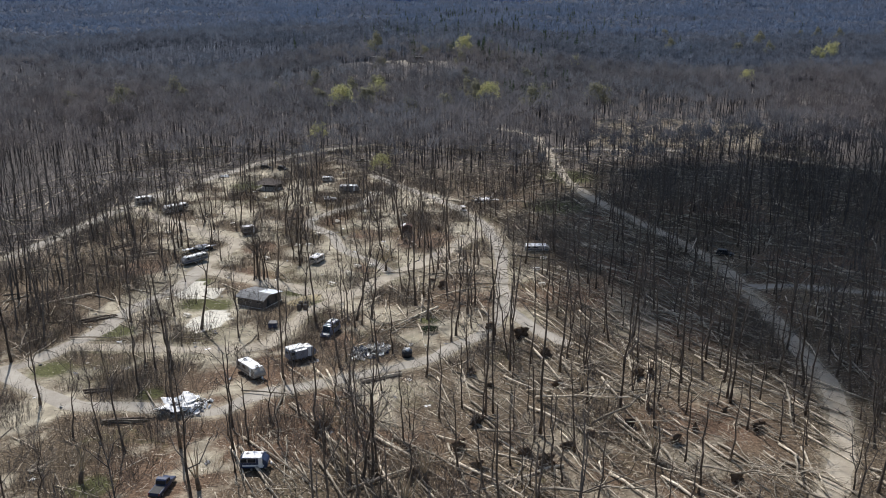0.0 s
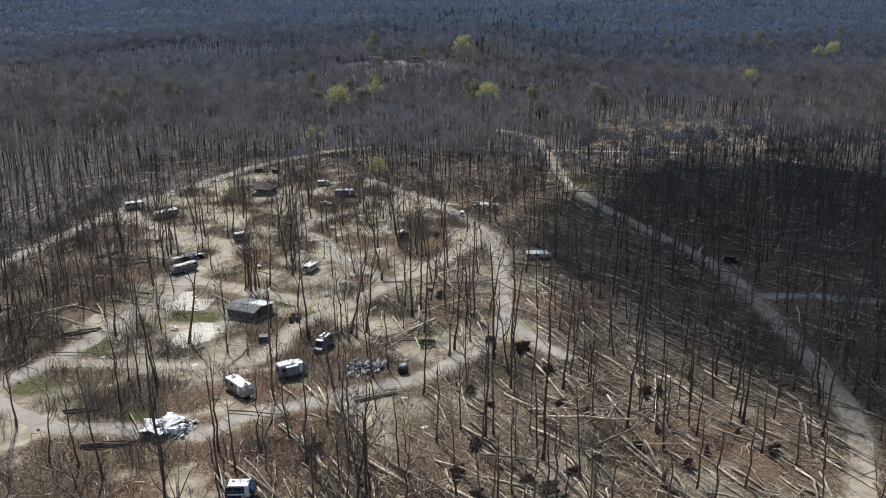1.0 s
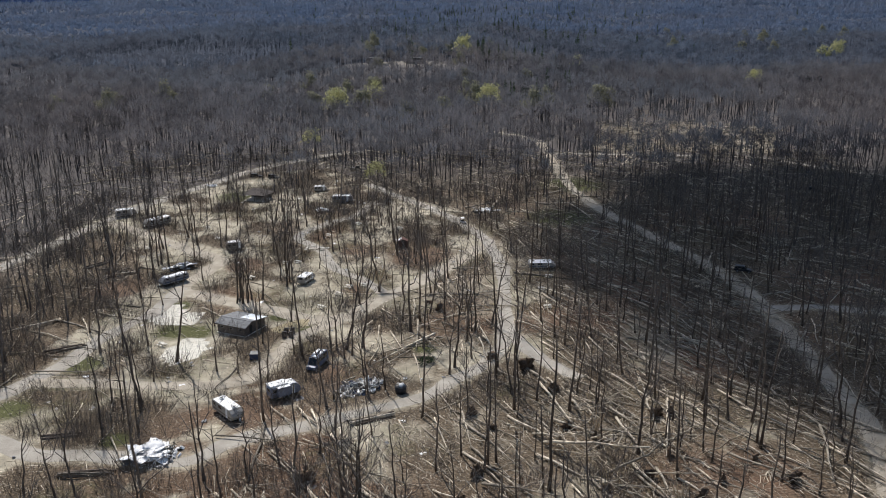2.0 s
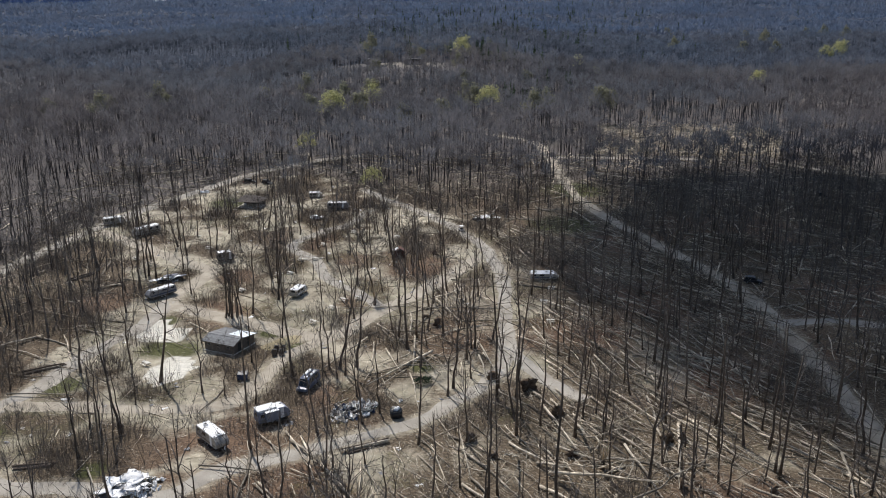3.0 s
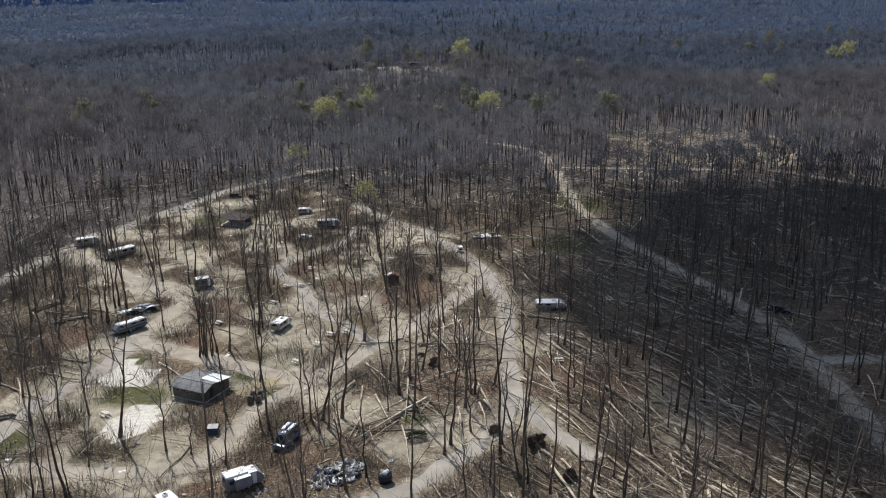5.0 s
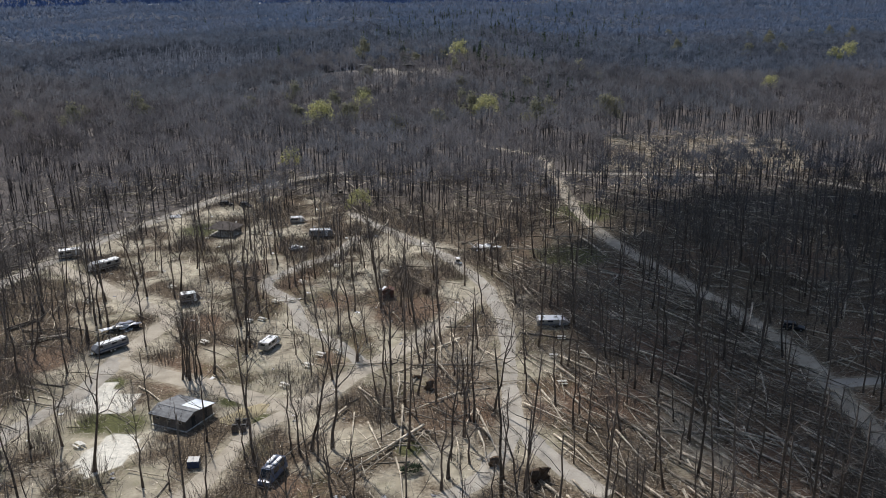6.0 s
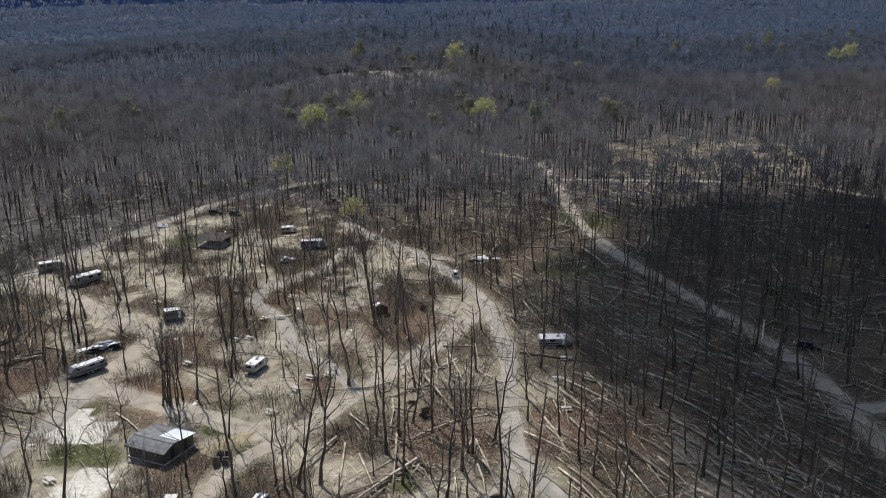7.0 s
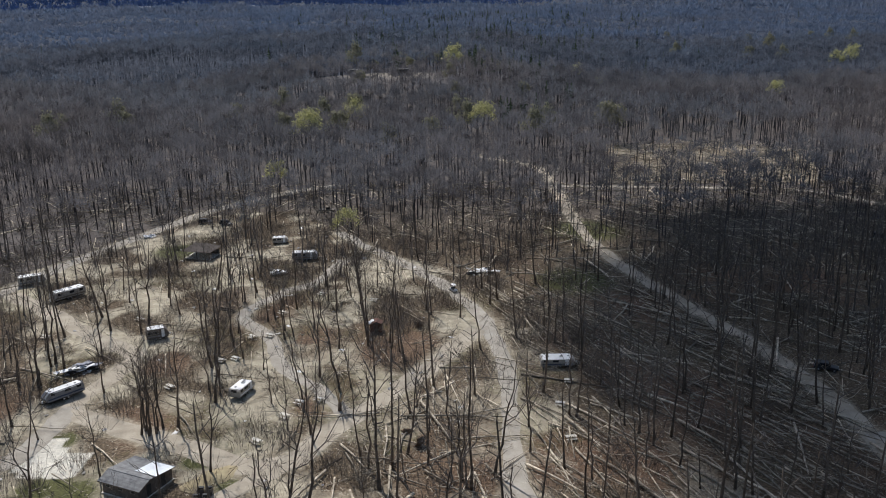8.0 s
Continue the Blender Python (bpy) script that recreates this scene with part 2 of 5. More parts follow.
def scatter(templates, picks, places, turns, scales, leans=None):
    """Joins many turned and scaled copies of template arrays into one pair of arrays."""
    vs, fs, n = [], [], 0
    for ti, (v, f) in enumerate(templates):
        sel = np.nonzero(picks == ti)[0]
        if not len(sel):
            continue
        c, s = np.cos(turns[sel])[:, None], np.sin(turns[sel])[:, None]
        sc = scales[sel][:, None]
        x, y, z = v[:, 0][None] * sc, v[:, 1][None] * sc, v[:, 2][None] * sc
        X, Y, Z = c * x - s * y, s * x + c * y, z
        if leans is not None:
            X = X + Z * leans[sel][:, :1]
            Y = Y + Z * leans[sel][:, 1:]
        out = np.stack([X, Y, Z + 0 * X], -1) + places[sel][:, None, :]
        vs.append(out.reshape(-1, 3))
        fs.append((f[None] + (np.arange(len(sel)) * len(v))[:, None, None] + n).reshape(-1, 3))
        n += out.shape[0] * out.shape[1]
    return np.concatenate(vs), np.concatenate(fs)


def tinted(me, templates, picks, tints, trunk=9):
    """Gives each joined tree its own tint, in the order in which scatter joins them; trunks (the first points) take the darkest."""
    out = [(tints[picks == ti][:, None] * np.where(np.arange(len(v)) < trunk, 0.0, 1.0)[None]).ravel() for ti, (v, f) in enumerate(templates)]
    me.attributes.new("tint", "FLOAT", "POINT").data.foreach_set("value", np.concatenate(out).astype(np.float32))
    return me


def lattice(x, y, scale, seed):
    """Smooth value noise in 0..1."""
    x, y = np.asarray(x, float) / scale, np.asarray(y, float) / scale
    xi, yi = np.floor(x), np.floor(y)
    fx, fy = x - xi, y - yi
    fx, fy = fx * fx * (3 - 2 * fx), fy * fy * (3 - 2 * fy)

    def h(a, b):
        s = np.sin(a * 127.1 + b * 311.7 + seed * 74.7) * 43758.5453
        return s - np.floor(s)

    return (h(xi, yi) * (1 - fx) + h(xi + 1, yi) * fx) * (1 - fy) + (h(xi, yi + 1) * (1 - fx) + h(xi + 1, yi + 1) * fx) * fy


def fbm(x, y, scale, seed):
    return (lattice(x, y, scale, seed) * 4 + lattice(x, y, scale / 2.1, seed + 3) * 2 + lattice(x, y, scale / 4.3, seed + 7)) / 7


def smooth_line(pts, step=2.0):
    """A curve through the points."""
    p = [Vector((*q, 0)) for q in pts]
    p = [2 * p[0] - p[1]] + p + [2 * p[-1] - p[-2]]
    out = []
    for a, b, c, d in zip(p, p[1:], p[2:], p[3:]):
        k = max(2, int((c - b).length / step))
        for i in range(k):
            t = i / k
            out.append(0.5 * ((2 * b) + (c - a) * t + (2 * a - 5 * b + 4 * c - d) * t * t + (3 * b - a - 3 * c + d) * t ** 3))
    out.append(p[-2])
    return np.array([[q.x, q.y] for q in out])


def to_line(x, y, line):
    """The distance of points from a polyline."""
    best = np.full(np.shape(x), 1e9)
    for a, b in zip(line[:-1], line[1:]):
        d = b - a
        t = np.clip(((x - a[0]) * d[0] + (y - a[1]) * d[1]) / (d @ d + 1e-9), 0, 1)
        best = np.minimum(best, np.hypot(x - a[0] - t * d[0], y - a[1] - t * d[1]))
    return best


def inside(x, y, poly):
    r = np.zeros(np.shape(x), bool)
    for (x0, y0), (x1, y1) in zip(poly, poly[1:] + poly[:1]):
        r ^= ((y0 > y) != (y1 > y)) & (x < (x1 - x0) * (y - y0) / (y1 - y0 + 1e-12) + x0)
    return r


# ---- plan of the place ----
ROADS = [  # name, width, material, way
    ("forest_road", 4.0, M_TRACK, [(8, 480), (31, 456), (36, 416), (37.3, 371), (40, 337), (46.7, 306.6), (53.4, 286.7), (58.6, 271), (63, 259.5), (66.6, 247), (69.5, 232.5), (71.2, 216.5), (71.3, 198), (71.4, 181), (70.8, 166), (69.8, 153.4), (66, 140), (61, 128.7), (55.5, 118.4), (46, 100), (36, 80), (20, 50), (2, 14), (-18, -30), (-40, -80)]),
    ("side_road", 3.6, M_ROAD, [(70, 215), (84, 216.6), (94, 214.3), (105.5, 211.2), (130, 204), (180, 190)]),
    ("cross_track", 2.6, M_ROAD, [(37, 416), (62, 413.5), (96.5, 410), (129, 404), (150, 381.5), (190, 350)]),
    ("camp_road", 3.6, M_ROAD, [(-40, 350), (-28, 332), (-15.3, 314.7), (-5.0, 297.4), (2.8, 280.3), (6.9, 264), (9.3, 248), (9.2, 232), (9.0, 219), (9.0, 205.7), (8.2, 194.5), (5, 185), (0, 178), (-5, 171), (-10, 166), (-20, 160.8), (-29, 155.4), (-40, 150), (-46, 143), (-61, 145), (-71.6, 144.6), (-83.4, 151.3), (-94.7, 160)]),
    ("diagonal_track", 4.8, M_TRACK, [(4, 266), (1.8, 262), (-6.5, 245.5), (-13.7, 232.5), (-20, 223), (-25, 215), (-27.8, 208.4), (-36, 206.6), (-44, 211), (-54.4, 216), (-67, 222.4), (-73.7, 228), (-71.5, 242), (-70.5, 252), (-83, 261.6), (-99, 276), (-118, 292)]),
    ("loop_road", 4.2, M_ROAD, [(-73.7, 228), (-74.5, 212), (-78, 203), (-81, 194), (-83.2, 180), (-89.8, 164.3), (-94.7, 160)]),
    ("back_road", 4.8, M_ROAD, [(-132, 235), (-125, 272), (-122, 288), (-118, 304), (-113.5, 321), (-104, 346), (-92, 375), (-81, 393), (-68, 408), (-50, 420)]),
    ("shed_road", 3.6, M_TRACK, [(-29, 207), (-37.8, 196), (-40.4, 184.5), (-43.7, 174.3), (-56, 171), (-72, 172), (-86, 172)]),
    ("inner_track", 3.2, M_ROAD, [(-20.2, 223.3), (-28.4, 235), (-37.3, 245.7), (-43, 261), (-52.8, 275.3), (-46.5, 291.4), (-39, 300.3), (-34, 320)]),
    ("east_spur", 3.4, M_ROAD, [(8.5, 206), (9.4, 200.4), (14, 187.6), (22, 176)]),
]
LINES = [(smooth_line(p), w) for _, w, _, p in ROADS]
CAMP = [(-128, 276), (-104, 264), (-84, 238), (-88, 196), (-101, 160), (-66, 108), (-30, 128), (4, 150), (20, 200), (24, 250), (-2, 308), (-30, 335), (-60, 380), (-92, 372), (-122, 312)]
HEAP = [(-22, 218), (-1, 254), (5, 254), (5.5, 200), (-3, 183), (-22, 190)]
OPEN = [(57, 422), (70, 506), (120, 512), (164, 488), (140, 416)]
GRASS = [(-79, 180.6, 5), (-84.3, 160.3, 5), (-61, 198.5, 5), (-70, 215, 3.5), (-44, 208, 3.5), (-36.5, 200.5, 2.5), (-66, 199, 6), (-60, 150, 3), (-58, 118, 4), (-9, 190, 3), (40, 350, 14), (30, 300, 12), (-85, 330, 10)]

TABLES = [(-47.2, 261.4), (-43.4, 262.1), (-50.9, 248.4), (-27.0, 230.1), (-30.6, 228.9), (-32.4, 223.4), (-35.4, 214.0), (21.4, 237.8), (18.7, 227.9), (19.2, 215.1), (-57.6, 235.7), (-77, 272.7), (-43.4, 276.6), (-47.9, 249.3), (-66, 190.5), (-36, 290), (-22, 285), (-95, 262)]
LEAFY = [(-15, 258, 11), (-20, 266, 6), (-56, 219, 7), (-62, 224, 5), (-28, 228, 5), (-40, 162, 6), (-27, 176, 5), (-33, 262, 6), (-62, 247, 6), (-90, 228, 8), (-50, 270, 5)]  # islands of brown leaves between the roads
PADS = [[(-75.5, 206.5), (-73.2, 217.5), (-69.5, 215), (-68.2, 211.5), (-62.8, 210), (-63.5, 203.5), (-71, 203)],
        [(-65.2, 184.8), (-62.3, 195), (-57.8, 194), (-55.5, 189.5), (-57.6, 183.2), (-60.3, 180.8)]]
CLEARINGS = [(-68, 326, 6), (-62, 313, 5), (-69.5, 209.5, 6.5), (-59.8, 188.2, 6.5), (-81.5, 353.6, 11), (-49.6, 242.3, 5.5), (-41.4, 253.0, 5.5), (-66.2, 258.5, 5.5), (-52.5, 229.6, 5.5), (-42.1, 226.8, 5.5), (-34.2, 258.7, 5.5), (-25.2, 253.1, 5.5), (-75.2, 277.6, 5.5), (-86.8, 264.4, 5.5), (-121.2, 287.0, 5.5), (-98.7, 268.5, 5.5), (-51.4, 287.3, 7), (-80.3, 220.7, 8), (-81.1, 205.7, 6), (-26.7, 200.0, 5.5), (-20.5, 192.0, 5.5), (-40.6, 181.0, 5.5), (-50.8, 179.2, 5.5), (-2.0, 185.1, 5.5), (-10.8, 179.9, 5.5), (14.3, 224.7, 5.5), (13.1, 192.6, 5.5), (-31.5, 227.0, 5.5), (-74.8, 315.0, 5.5)]


def road_gap(x, y):
    """How far a place lies outside the nearest road's edge."""
    best = np.full(np.shape(x), 1e9)
    for line, w in LINES:
        near = (x > line[:, 0].min() - 12) & (x < line[:, 0].max() + 12) & (y > line[:, 1].min() - 12) & (y < line[:, 1].max() + 12)
        if near.any():
            best[near] = np.minimum(best[near], to_line(x[near], y[near], line[::2]) - w / 2)
    return best


def relief(x, y):
    """The ground's height: flat in the camp, hills far away."""
    x, y = np.asarray(x, float), np.asarray(y, float)
    r = np.hypot(x, y - 200)
    far = np.clip((r - 900) / 2600, 0, 1)
    near_hills = np.clip((r - 300) / 400, 0, 1) * (fbm(x, y, 260, 15) - 0.55) * 34
    return near_hills + 13 * np.exp(-((x + 62) ** 2 + (y - 740) ** 2) / 7200) + far * (fbm(x, y, 900, 5) * 70 - 22) + np.clip((r - 3200) / 1500, 0, 1) * fbm(x, y, 1400, 9) * 90


# ---- ground ----


def axis(lo, hi, step, out_lo, out_hi):
    a = list(np.arange(lo, hi + step, step))
    d, x = step * 1.4, a[-1]
    while x < out_hi:
        x += d
        a.append(x)
        d *= 1.14
    d, x = step * 1.4, a[0]
    while x > out_lo:
        x -= d
        a.insert(0, x)
        d *= 1.14
    return np.array(a)


xs, ys = axis(-150, 160, 1.6, -5500, 5500), axis(95, 430, 1.6, -900, 6500)
gx, gy = np.meshgrid(xs, ys)
fx, fy = gx.ravel(), gy.ravel()
gap = road_gap(fx, fy)
camp = inside(fx, fy, CAMP)
worn = np.clip(1.0 - gap / np.where(camp, 2.2, 1.6), 0, 1) * np.where(camp, 0.65, 0.6)
bare = fbm(fx, fy, 13, 21) * 0.7 + fbm(fx, fy, 4.0, 27) * 0.3
pale = np.where(camp, np.clip((bare - np.interp(fy, (180, 290), (0.52, 0.445))) * 7.0, 0, 0.92), np.clip((bare - np.where((fy < 215) & (np.abs(fx) < 45), 0.53, 0.66)) * 3, 0, 0.5) * (gap < 200))
pale = np.where(inside(fx, fy, HEAP) | ((fx > -14) & camp & (fy < 262)), pale * 0.5, pale)
pale = np.maximum(pale, inside(fx, fy, OPEN) * np.clip((bare - 0.3) * 2.2, 0, 0.55))
pale = np.clip(np.maximum(pale, worn), 0, 1)
for cx, cy, r in CLEARINGS:
    pale = np.maximum(pale, np.clip(1.35 - np.hypot(fx - cx, (fy - cy) * 0.75) / r + (bare - 0.5) * 2.4, 0, 0.95))
leafy = np.zeros_like(fx)
for cx, cy, r in LEAFY:
    leafy = np.maximum(leafy, np.clip(2.2 * (1.1 - np.hypot(fx - cx, (fy - cy) * 0.8) / r) + (bare - 0.5) * 2, 0, 1))
pale = np.maximum(np.minimum(pale, 1 - leafy), worn)
pale = np.maximum(pale, np.clip(1.2 - np.hypot((fx + 52) / 62, (fy - 726) / 20), 0, 0.6))
green = np.zeros_like(fx)
for cx, cy, r in GRASS:
    green = np.maximum(green, np.clip(1.3 - np.hypot(fx - cx, fy - cy) / r, 0, 1))
green = np.maximum(green, np.clip((fbm(fx, fy, 12, 53) - 0.5) * 2.4, 0, 0.34) * np.where(camp, 1.0, 0.75) * (gap < 200))
rusty = np.clip((fbm(fx, fy, 23, 33) - 0.45) * 3.5, 0, 1) * np.clip((345 - fy) / 40, 0, 1) * np.interp(fx, (-75, -45), (0.12, 1.0))
rusty = np.maximum(rusty, leafy * 0.75)
rough_ground = (fbm(fx, fy, 7, 41) - 0.5) * 0.5 * np.clip(gap / 5, 0, 1) * (gap < 1e8)
fz = relief(fx, fy) + np.where(np.hypot(fx, fy - 250) < 400, rough_ground, 0)
nx, ny = len(xs), len(ys)
ii, jj = np.meshgrid(np.arange(ny - 1), np.arange(nx - 1), indexing="ij")
q0 = (ii * nx + jj).ravel()
ground_mesh = mesh_from("ground", np.stack([fx, fy, fz], -1), np.stack([q0, q0 + 1, q0 + nx + 1, q0 + nx], -1), M_GROUND, True)
soil = ground_mesh.attributes.new("soil", "FLOAT_COLOR", "POINT")
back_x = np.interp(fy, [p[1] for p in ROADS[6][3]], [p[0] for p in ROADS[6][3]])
# Up to 1 grey floor and painted woods' shade, above it painted haze
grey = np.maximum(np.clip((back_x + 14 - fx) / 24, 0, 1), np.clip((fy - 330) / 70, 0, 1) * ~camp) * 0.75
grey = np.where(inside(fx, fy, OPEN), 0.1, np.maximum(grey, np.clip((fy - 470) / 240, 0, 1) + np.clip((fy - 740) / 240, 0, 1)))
gravel = np.zeros_like(fx)
for shape in PADS:
    gravel = np.maximum(gravel, inside(fx, fy, shape))
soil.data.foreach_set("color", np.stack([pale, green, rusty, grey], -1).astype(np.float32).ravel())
ground_mesh.attributes.new("gravel", "FLOAT", "POINT").data.foreach_set("value", gravel.astype(np.float32))
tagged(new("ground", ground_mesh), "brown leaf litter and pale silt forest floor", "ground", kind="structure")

for ri, (name, width, mat, way) in enumerate(ROADS):
    line = smooth_line(way, 1.6)
    d = np.gradient(line, axis=0)
    d /= np.linalg.norm(d, axis=1, keepdims=True)
    side = np.stack([d[:, 1], -d[:, 0]], -1)
    k = len(line)
    across = np.linspace(-1, 1, 7)
    wob_l, wob_r = fbm(line[:, 0], line[:, 1], 6, 50 + ri) - 0.5, fbm(line[:, 0], line[:, 1], 6, 80 + ri) - 0.5
    half = width / 2 + np.where(across[None] < 0, wob_l[:, None], wob_r[:, None]) * 2.0
    xy = line[:, None] + side[:, None] * (across[None] * half)[..., None]
    z = 0.05 + ri * 0.005 - 0.03 * np.abs(across)[None] ** 3 - 0.025 * np.exp(-((np.abs(across)[None] - 0.45) / 0.15) ** 2) + 0 * half
    v = np.concatenate([xy, z[..., None]], -1).reshape(-1, 3)
    ii, jj = np.meshgrid(np.arange(k - 1), np.arange(6), indexing="ij")
    q0 = (ii * 7 + jj).ravel()
    tagged(new(name, mesh_from(name, v, np.stack([q0, q0 + 1, q0 + 8, q0 + 7], -1), mat, True)),
           "pale gravel road with worn wheel tracks" if mat is M_ROAD else "sandy dirt road with worn wheel tracks", "road", kind="structure")

# ---- tree shapes ----


def bent(a, b, k, wob):
    """A wavering line from a to b."""
    a, b = np.asarray(a, float), np.asarray(b, float)
    t = np.linspace(0, 1, k)[:, None]
    p = a + (b - a) * t
    off = rng.normal(size=(k, 3)) * wob * np.sin(np.pi * t) * np.linalg.norm(b - a)
    return p + off


def bare_tree(h, spread=0.3, limbs=11, twigs=5, sides=6, leaders=2):
    """Trunk and crown of a leafless tree as two Geos; leaders: stems into which it forks."""
    trunk, crown = Geo(), Geo()
    lean = rng.normal(size=2) * 0.05 * h
    k = 8 if sides > 4 else 4
    line = bent((0, 0, -0.3), (lean[0], lean[1], h * 0.9), k, 0.012)
    r0 = 0.0098 * h + 0.02
    rad = r0 * (1 - np.linspace(0, 1, k) * 0.84)
    rad[0] *= 1.5
    trunk.tube(line, rad, sides)
    stems = [(line, rad, 0.4)]
    for j in range(leaders - 1):
        t0 = 0.26 + 0.26 * rng.random()
        f = t0 * (k - 1)
        a = line[int(f)] + (line[int(f) + 1] - line[int(f)]) * (f - int(f))
        ang, out = 2.3 * j + 6.28 * rng.random(), h * (0.09 + 0.13 * rng.random())
        u = np.linspace(0, 1, 5 if sides > 4 else 3)[:, None]
        stem = a + np.array([[math.cos(ang) * out, math.sin(ang) * out, 0]]) * u ** 0.65 + np.array([[0, 0, h * (0.78 + 0.2 * rng.random()) - a[2]]]) * u
        stem[1:-1] += rng.normal(size=(len(u) - 2, 3)) * 0.012 * h
        srad = r0 * (1 - t0 * 0.84) * 0.72 * (1 - np.linspace(0, 1, len(u)) * 0.85)
        crown.tube(stem, srad, 5 if sides > 4 else 3)
        stems.append((stem, srad, 0.3))
    for i in range(limbs):
        line, rad, low = stems[i % len(stems)]
        t = low + (0.98 - low) * (i + rng.random()) / limbs
        f = t * (len(line) - 1)
        g = int(min(f, len(line) - 2))
        a = line[g] + (line[g + 1] - line[g]) * (f - g)
        ang = i * 2.4 + rng.random()
        L = h * spread * 0.86 * (1.15 - 0.6 * abs(t - 0.6)) * (0.5 + 0.7 * rng.random())
        rise = 0.7 + 0.9 * t
        b = a + L * np.array([math.cos(ang), math.sin(ang), rise])
        limb = bent(a, b, 4 if sides > 4 else 3, 0.07)
        rl = max(rad[g] * 0.6, 0.03)
        crown.tube(limb, rl * np.linspace(1, 0.2, len(limb)), 4 if sides > 4 else 3)
        way = np.array([math.cos(ang), math.sin(ang), rise * 1.1])
        way /= np.linalg.norm(way)
        for j in range(twigs):
            m = limb[0] + (limb[-1] - limb[0]) * (0.25 + 0.75 * rng.random())
            dirn = way * 1.3 + rng.normal(size=3) * 0.6
            e = m + dirn / np.linalg.norm(dirn) * L * (0.3 + 0.35 * rng.random())
            if sides > 4:
                crown.tube(bent(m, e, 3, 0.08), max(rl * 0.4, 0.02) * np.array([1, 0.7, 0.25]), 3)
            else:
                crown.sliver(m, e, 0.07)
            for _ in range(3 if sides > 4 else 1):
                g_ = m + (e - m) * (0.3 + 0.6 * rng.random())
                crown.sliver(g_, g_ + (way + rng.normal(size=3) * 0.6) * L * 0.24, 0.05)
    return trunk, crown


def snag(h, stubs=5):
    """A broken-off trunk with a splintered top, and its few broken limbs."""
    trunk, limbs = Geo(), []
    lean = rng.normal(size=2) * 0.045 * h
    line = bent((0, 0, -0.3), (lean[0], lean[1], h), 7, 0.012)
    r0 = 0.09 + 0.0065 * h
    rad = r0 * (1 - np.linspace(0, 1, 7) * 0.55)
    rad[0] *= 1.4
    trunk.tube(line, rad, 6, cap=True)
    top, rt = line[-1], rad[-1]
    for i in range(4):
        a = i * 1.6 + rng.random()
        o = top + rt * 0.6 * np.array([math.cos(a), math.sin(a), 0])
        trunk.tube([o - [0, 0, 0.2], o + [rng.normal() * 0.1, rng.normal() * 0.1, 0.5 + rng.random() * 0.9]], [rt * 0.45, 0.01], 3)
    for i in range(stubs):
        f = 0.35 + 0.6 * rng.random()
        a = line[0] + (line[-1] - line[0]) * f
        ang, L = rng.random() * 6.28, 0.5 + rng.random() ** 2 * 4.5
        b = a + L * np.array([math.cos(ang), math.sin(ang), 0.5 + rng.random() * 0.7])
        g = Geo()
        g.branch(bent(a, b, 3, 0.06), r0 * 0.35, 3 if L > 1.6 else 0)
        limbs.append(g)
    return trunk, limbs


def fallen(L, boughs=6, sides=6, steps=7):
    """A trunk lying along +x from its root end, and its broken boughs."""
    trunk, limbs = Geo(), []
    r = (0.006 + 0.0065 * rng.random()) * L + 0.042
    line = bent((0, 0, r), (L, 0, r * 0.9 + 0.15), steps, 0.012)
    trunk.tube(line, r * (1 - np.linspace(0, 1, steps) * 0.65), sides, cap=True)
    for i in range(boughs):
        u = 0.45 + 0.55 * rng.random()
        a = line[0] + (line[-1] - line[0]) * u
        ang = rng.normal() * 0.9
        l = 1.0 + 3.5 * rng.random()
        b = a + l * np.array([math.cos(ang), math.sin(ang), 0.1 + 0.5 * rng.random()])
        g = Geo()
        g.branch(bent(a, b, 3, 0.06), r * 0.35, 3)
        limbs.append(g)
    return trunk, limbs


def joined(*geos):
    """Several Geos as one pair of arrays."""
    vs, fs, n = [], [], 0
    for g in geos:
        v, f = g.arrays()
        vs.append(v)
        fs.append(f + n)
        n += len(v)
    return np.concatenate(vs), np.concatenate(fs)


def root_plate(r):
    """The upturned fan of roots and soil at a fallen trunk's foot, facing -x."""
    g = Geo()
    rings, n = 4, 15
    ragged = 0.6 + 0.7 * rng.random(n)
    v = [(-0.16 * r, 0, r * 0.55)]
    for i in range(1, rings + 1):
        q = i / rings
        for j in range(n):
            a = j * 2 * math.pi / n
            rr = r * q * (1 + (ragged[j] - 1) * q)
            v.append((-0.16 * r * (1 - q * q) + rng.normal() * 0.07 * r, 1.2 * rr * math.cos(a), max(r * 0.55 + rr * math.sin(a), -0.1)))
    v.append((0.14 * r, 0, r * 0.5))
    f = [[0, 1 + j, 1 + (j + 1) % n] for j in range(n)]
    for i in range(rings - 1):
        for j in range(n):
            p, q = 1 + i * n + j, 1 + i * n + (j + 1) % n
            f += [[p, p + n, q + n], [p, q + n, q]]
    last = 1 + (rings - 1) * n
    f += [[last + j, len(v) - 1, last + (j + 1) % n] for j in range(n)]
    g.add(v, f)
    for i in range(9):
        a = rng.random() * 6.28
        d = np.array([rng.normal() * 0.3 - 0.1, 1.2 * math.cos(a), math.sin(a)])
        s = np.array([0, 0, r * 0.55]) + d * r * 0.7
        e = s + d * r * (0.3 + 0.3 * rng.random()) + rng.normal(size=3) * 0.2
        e[2], s[2] = max(e[2], 0.02), max(s[2], 0.05)
        g.tube([s, e], [0.08, 0.012], 3)
    return g


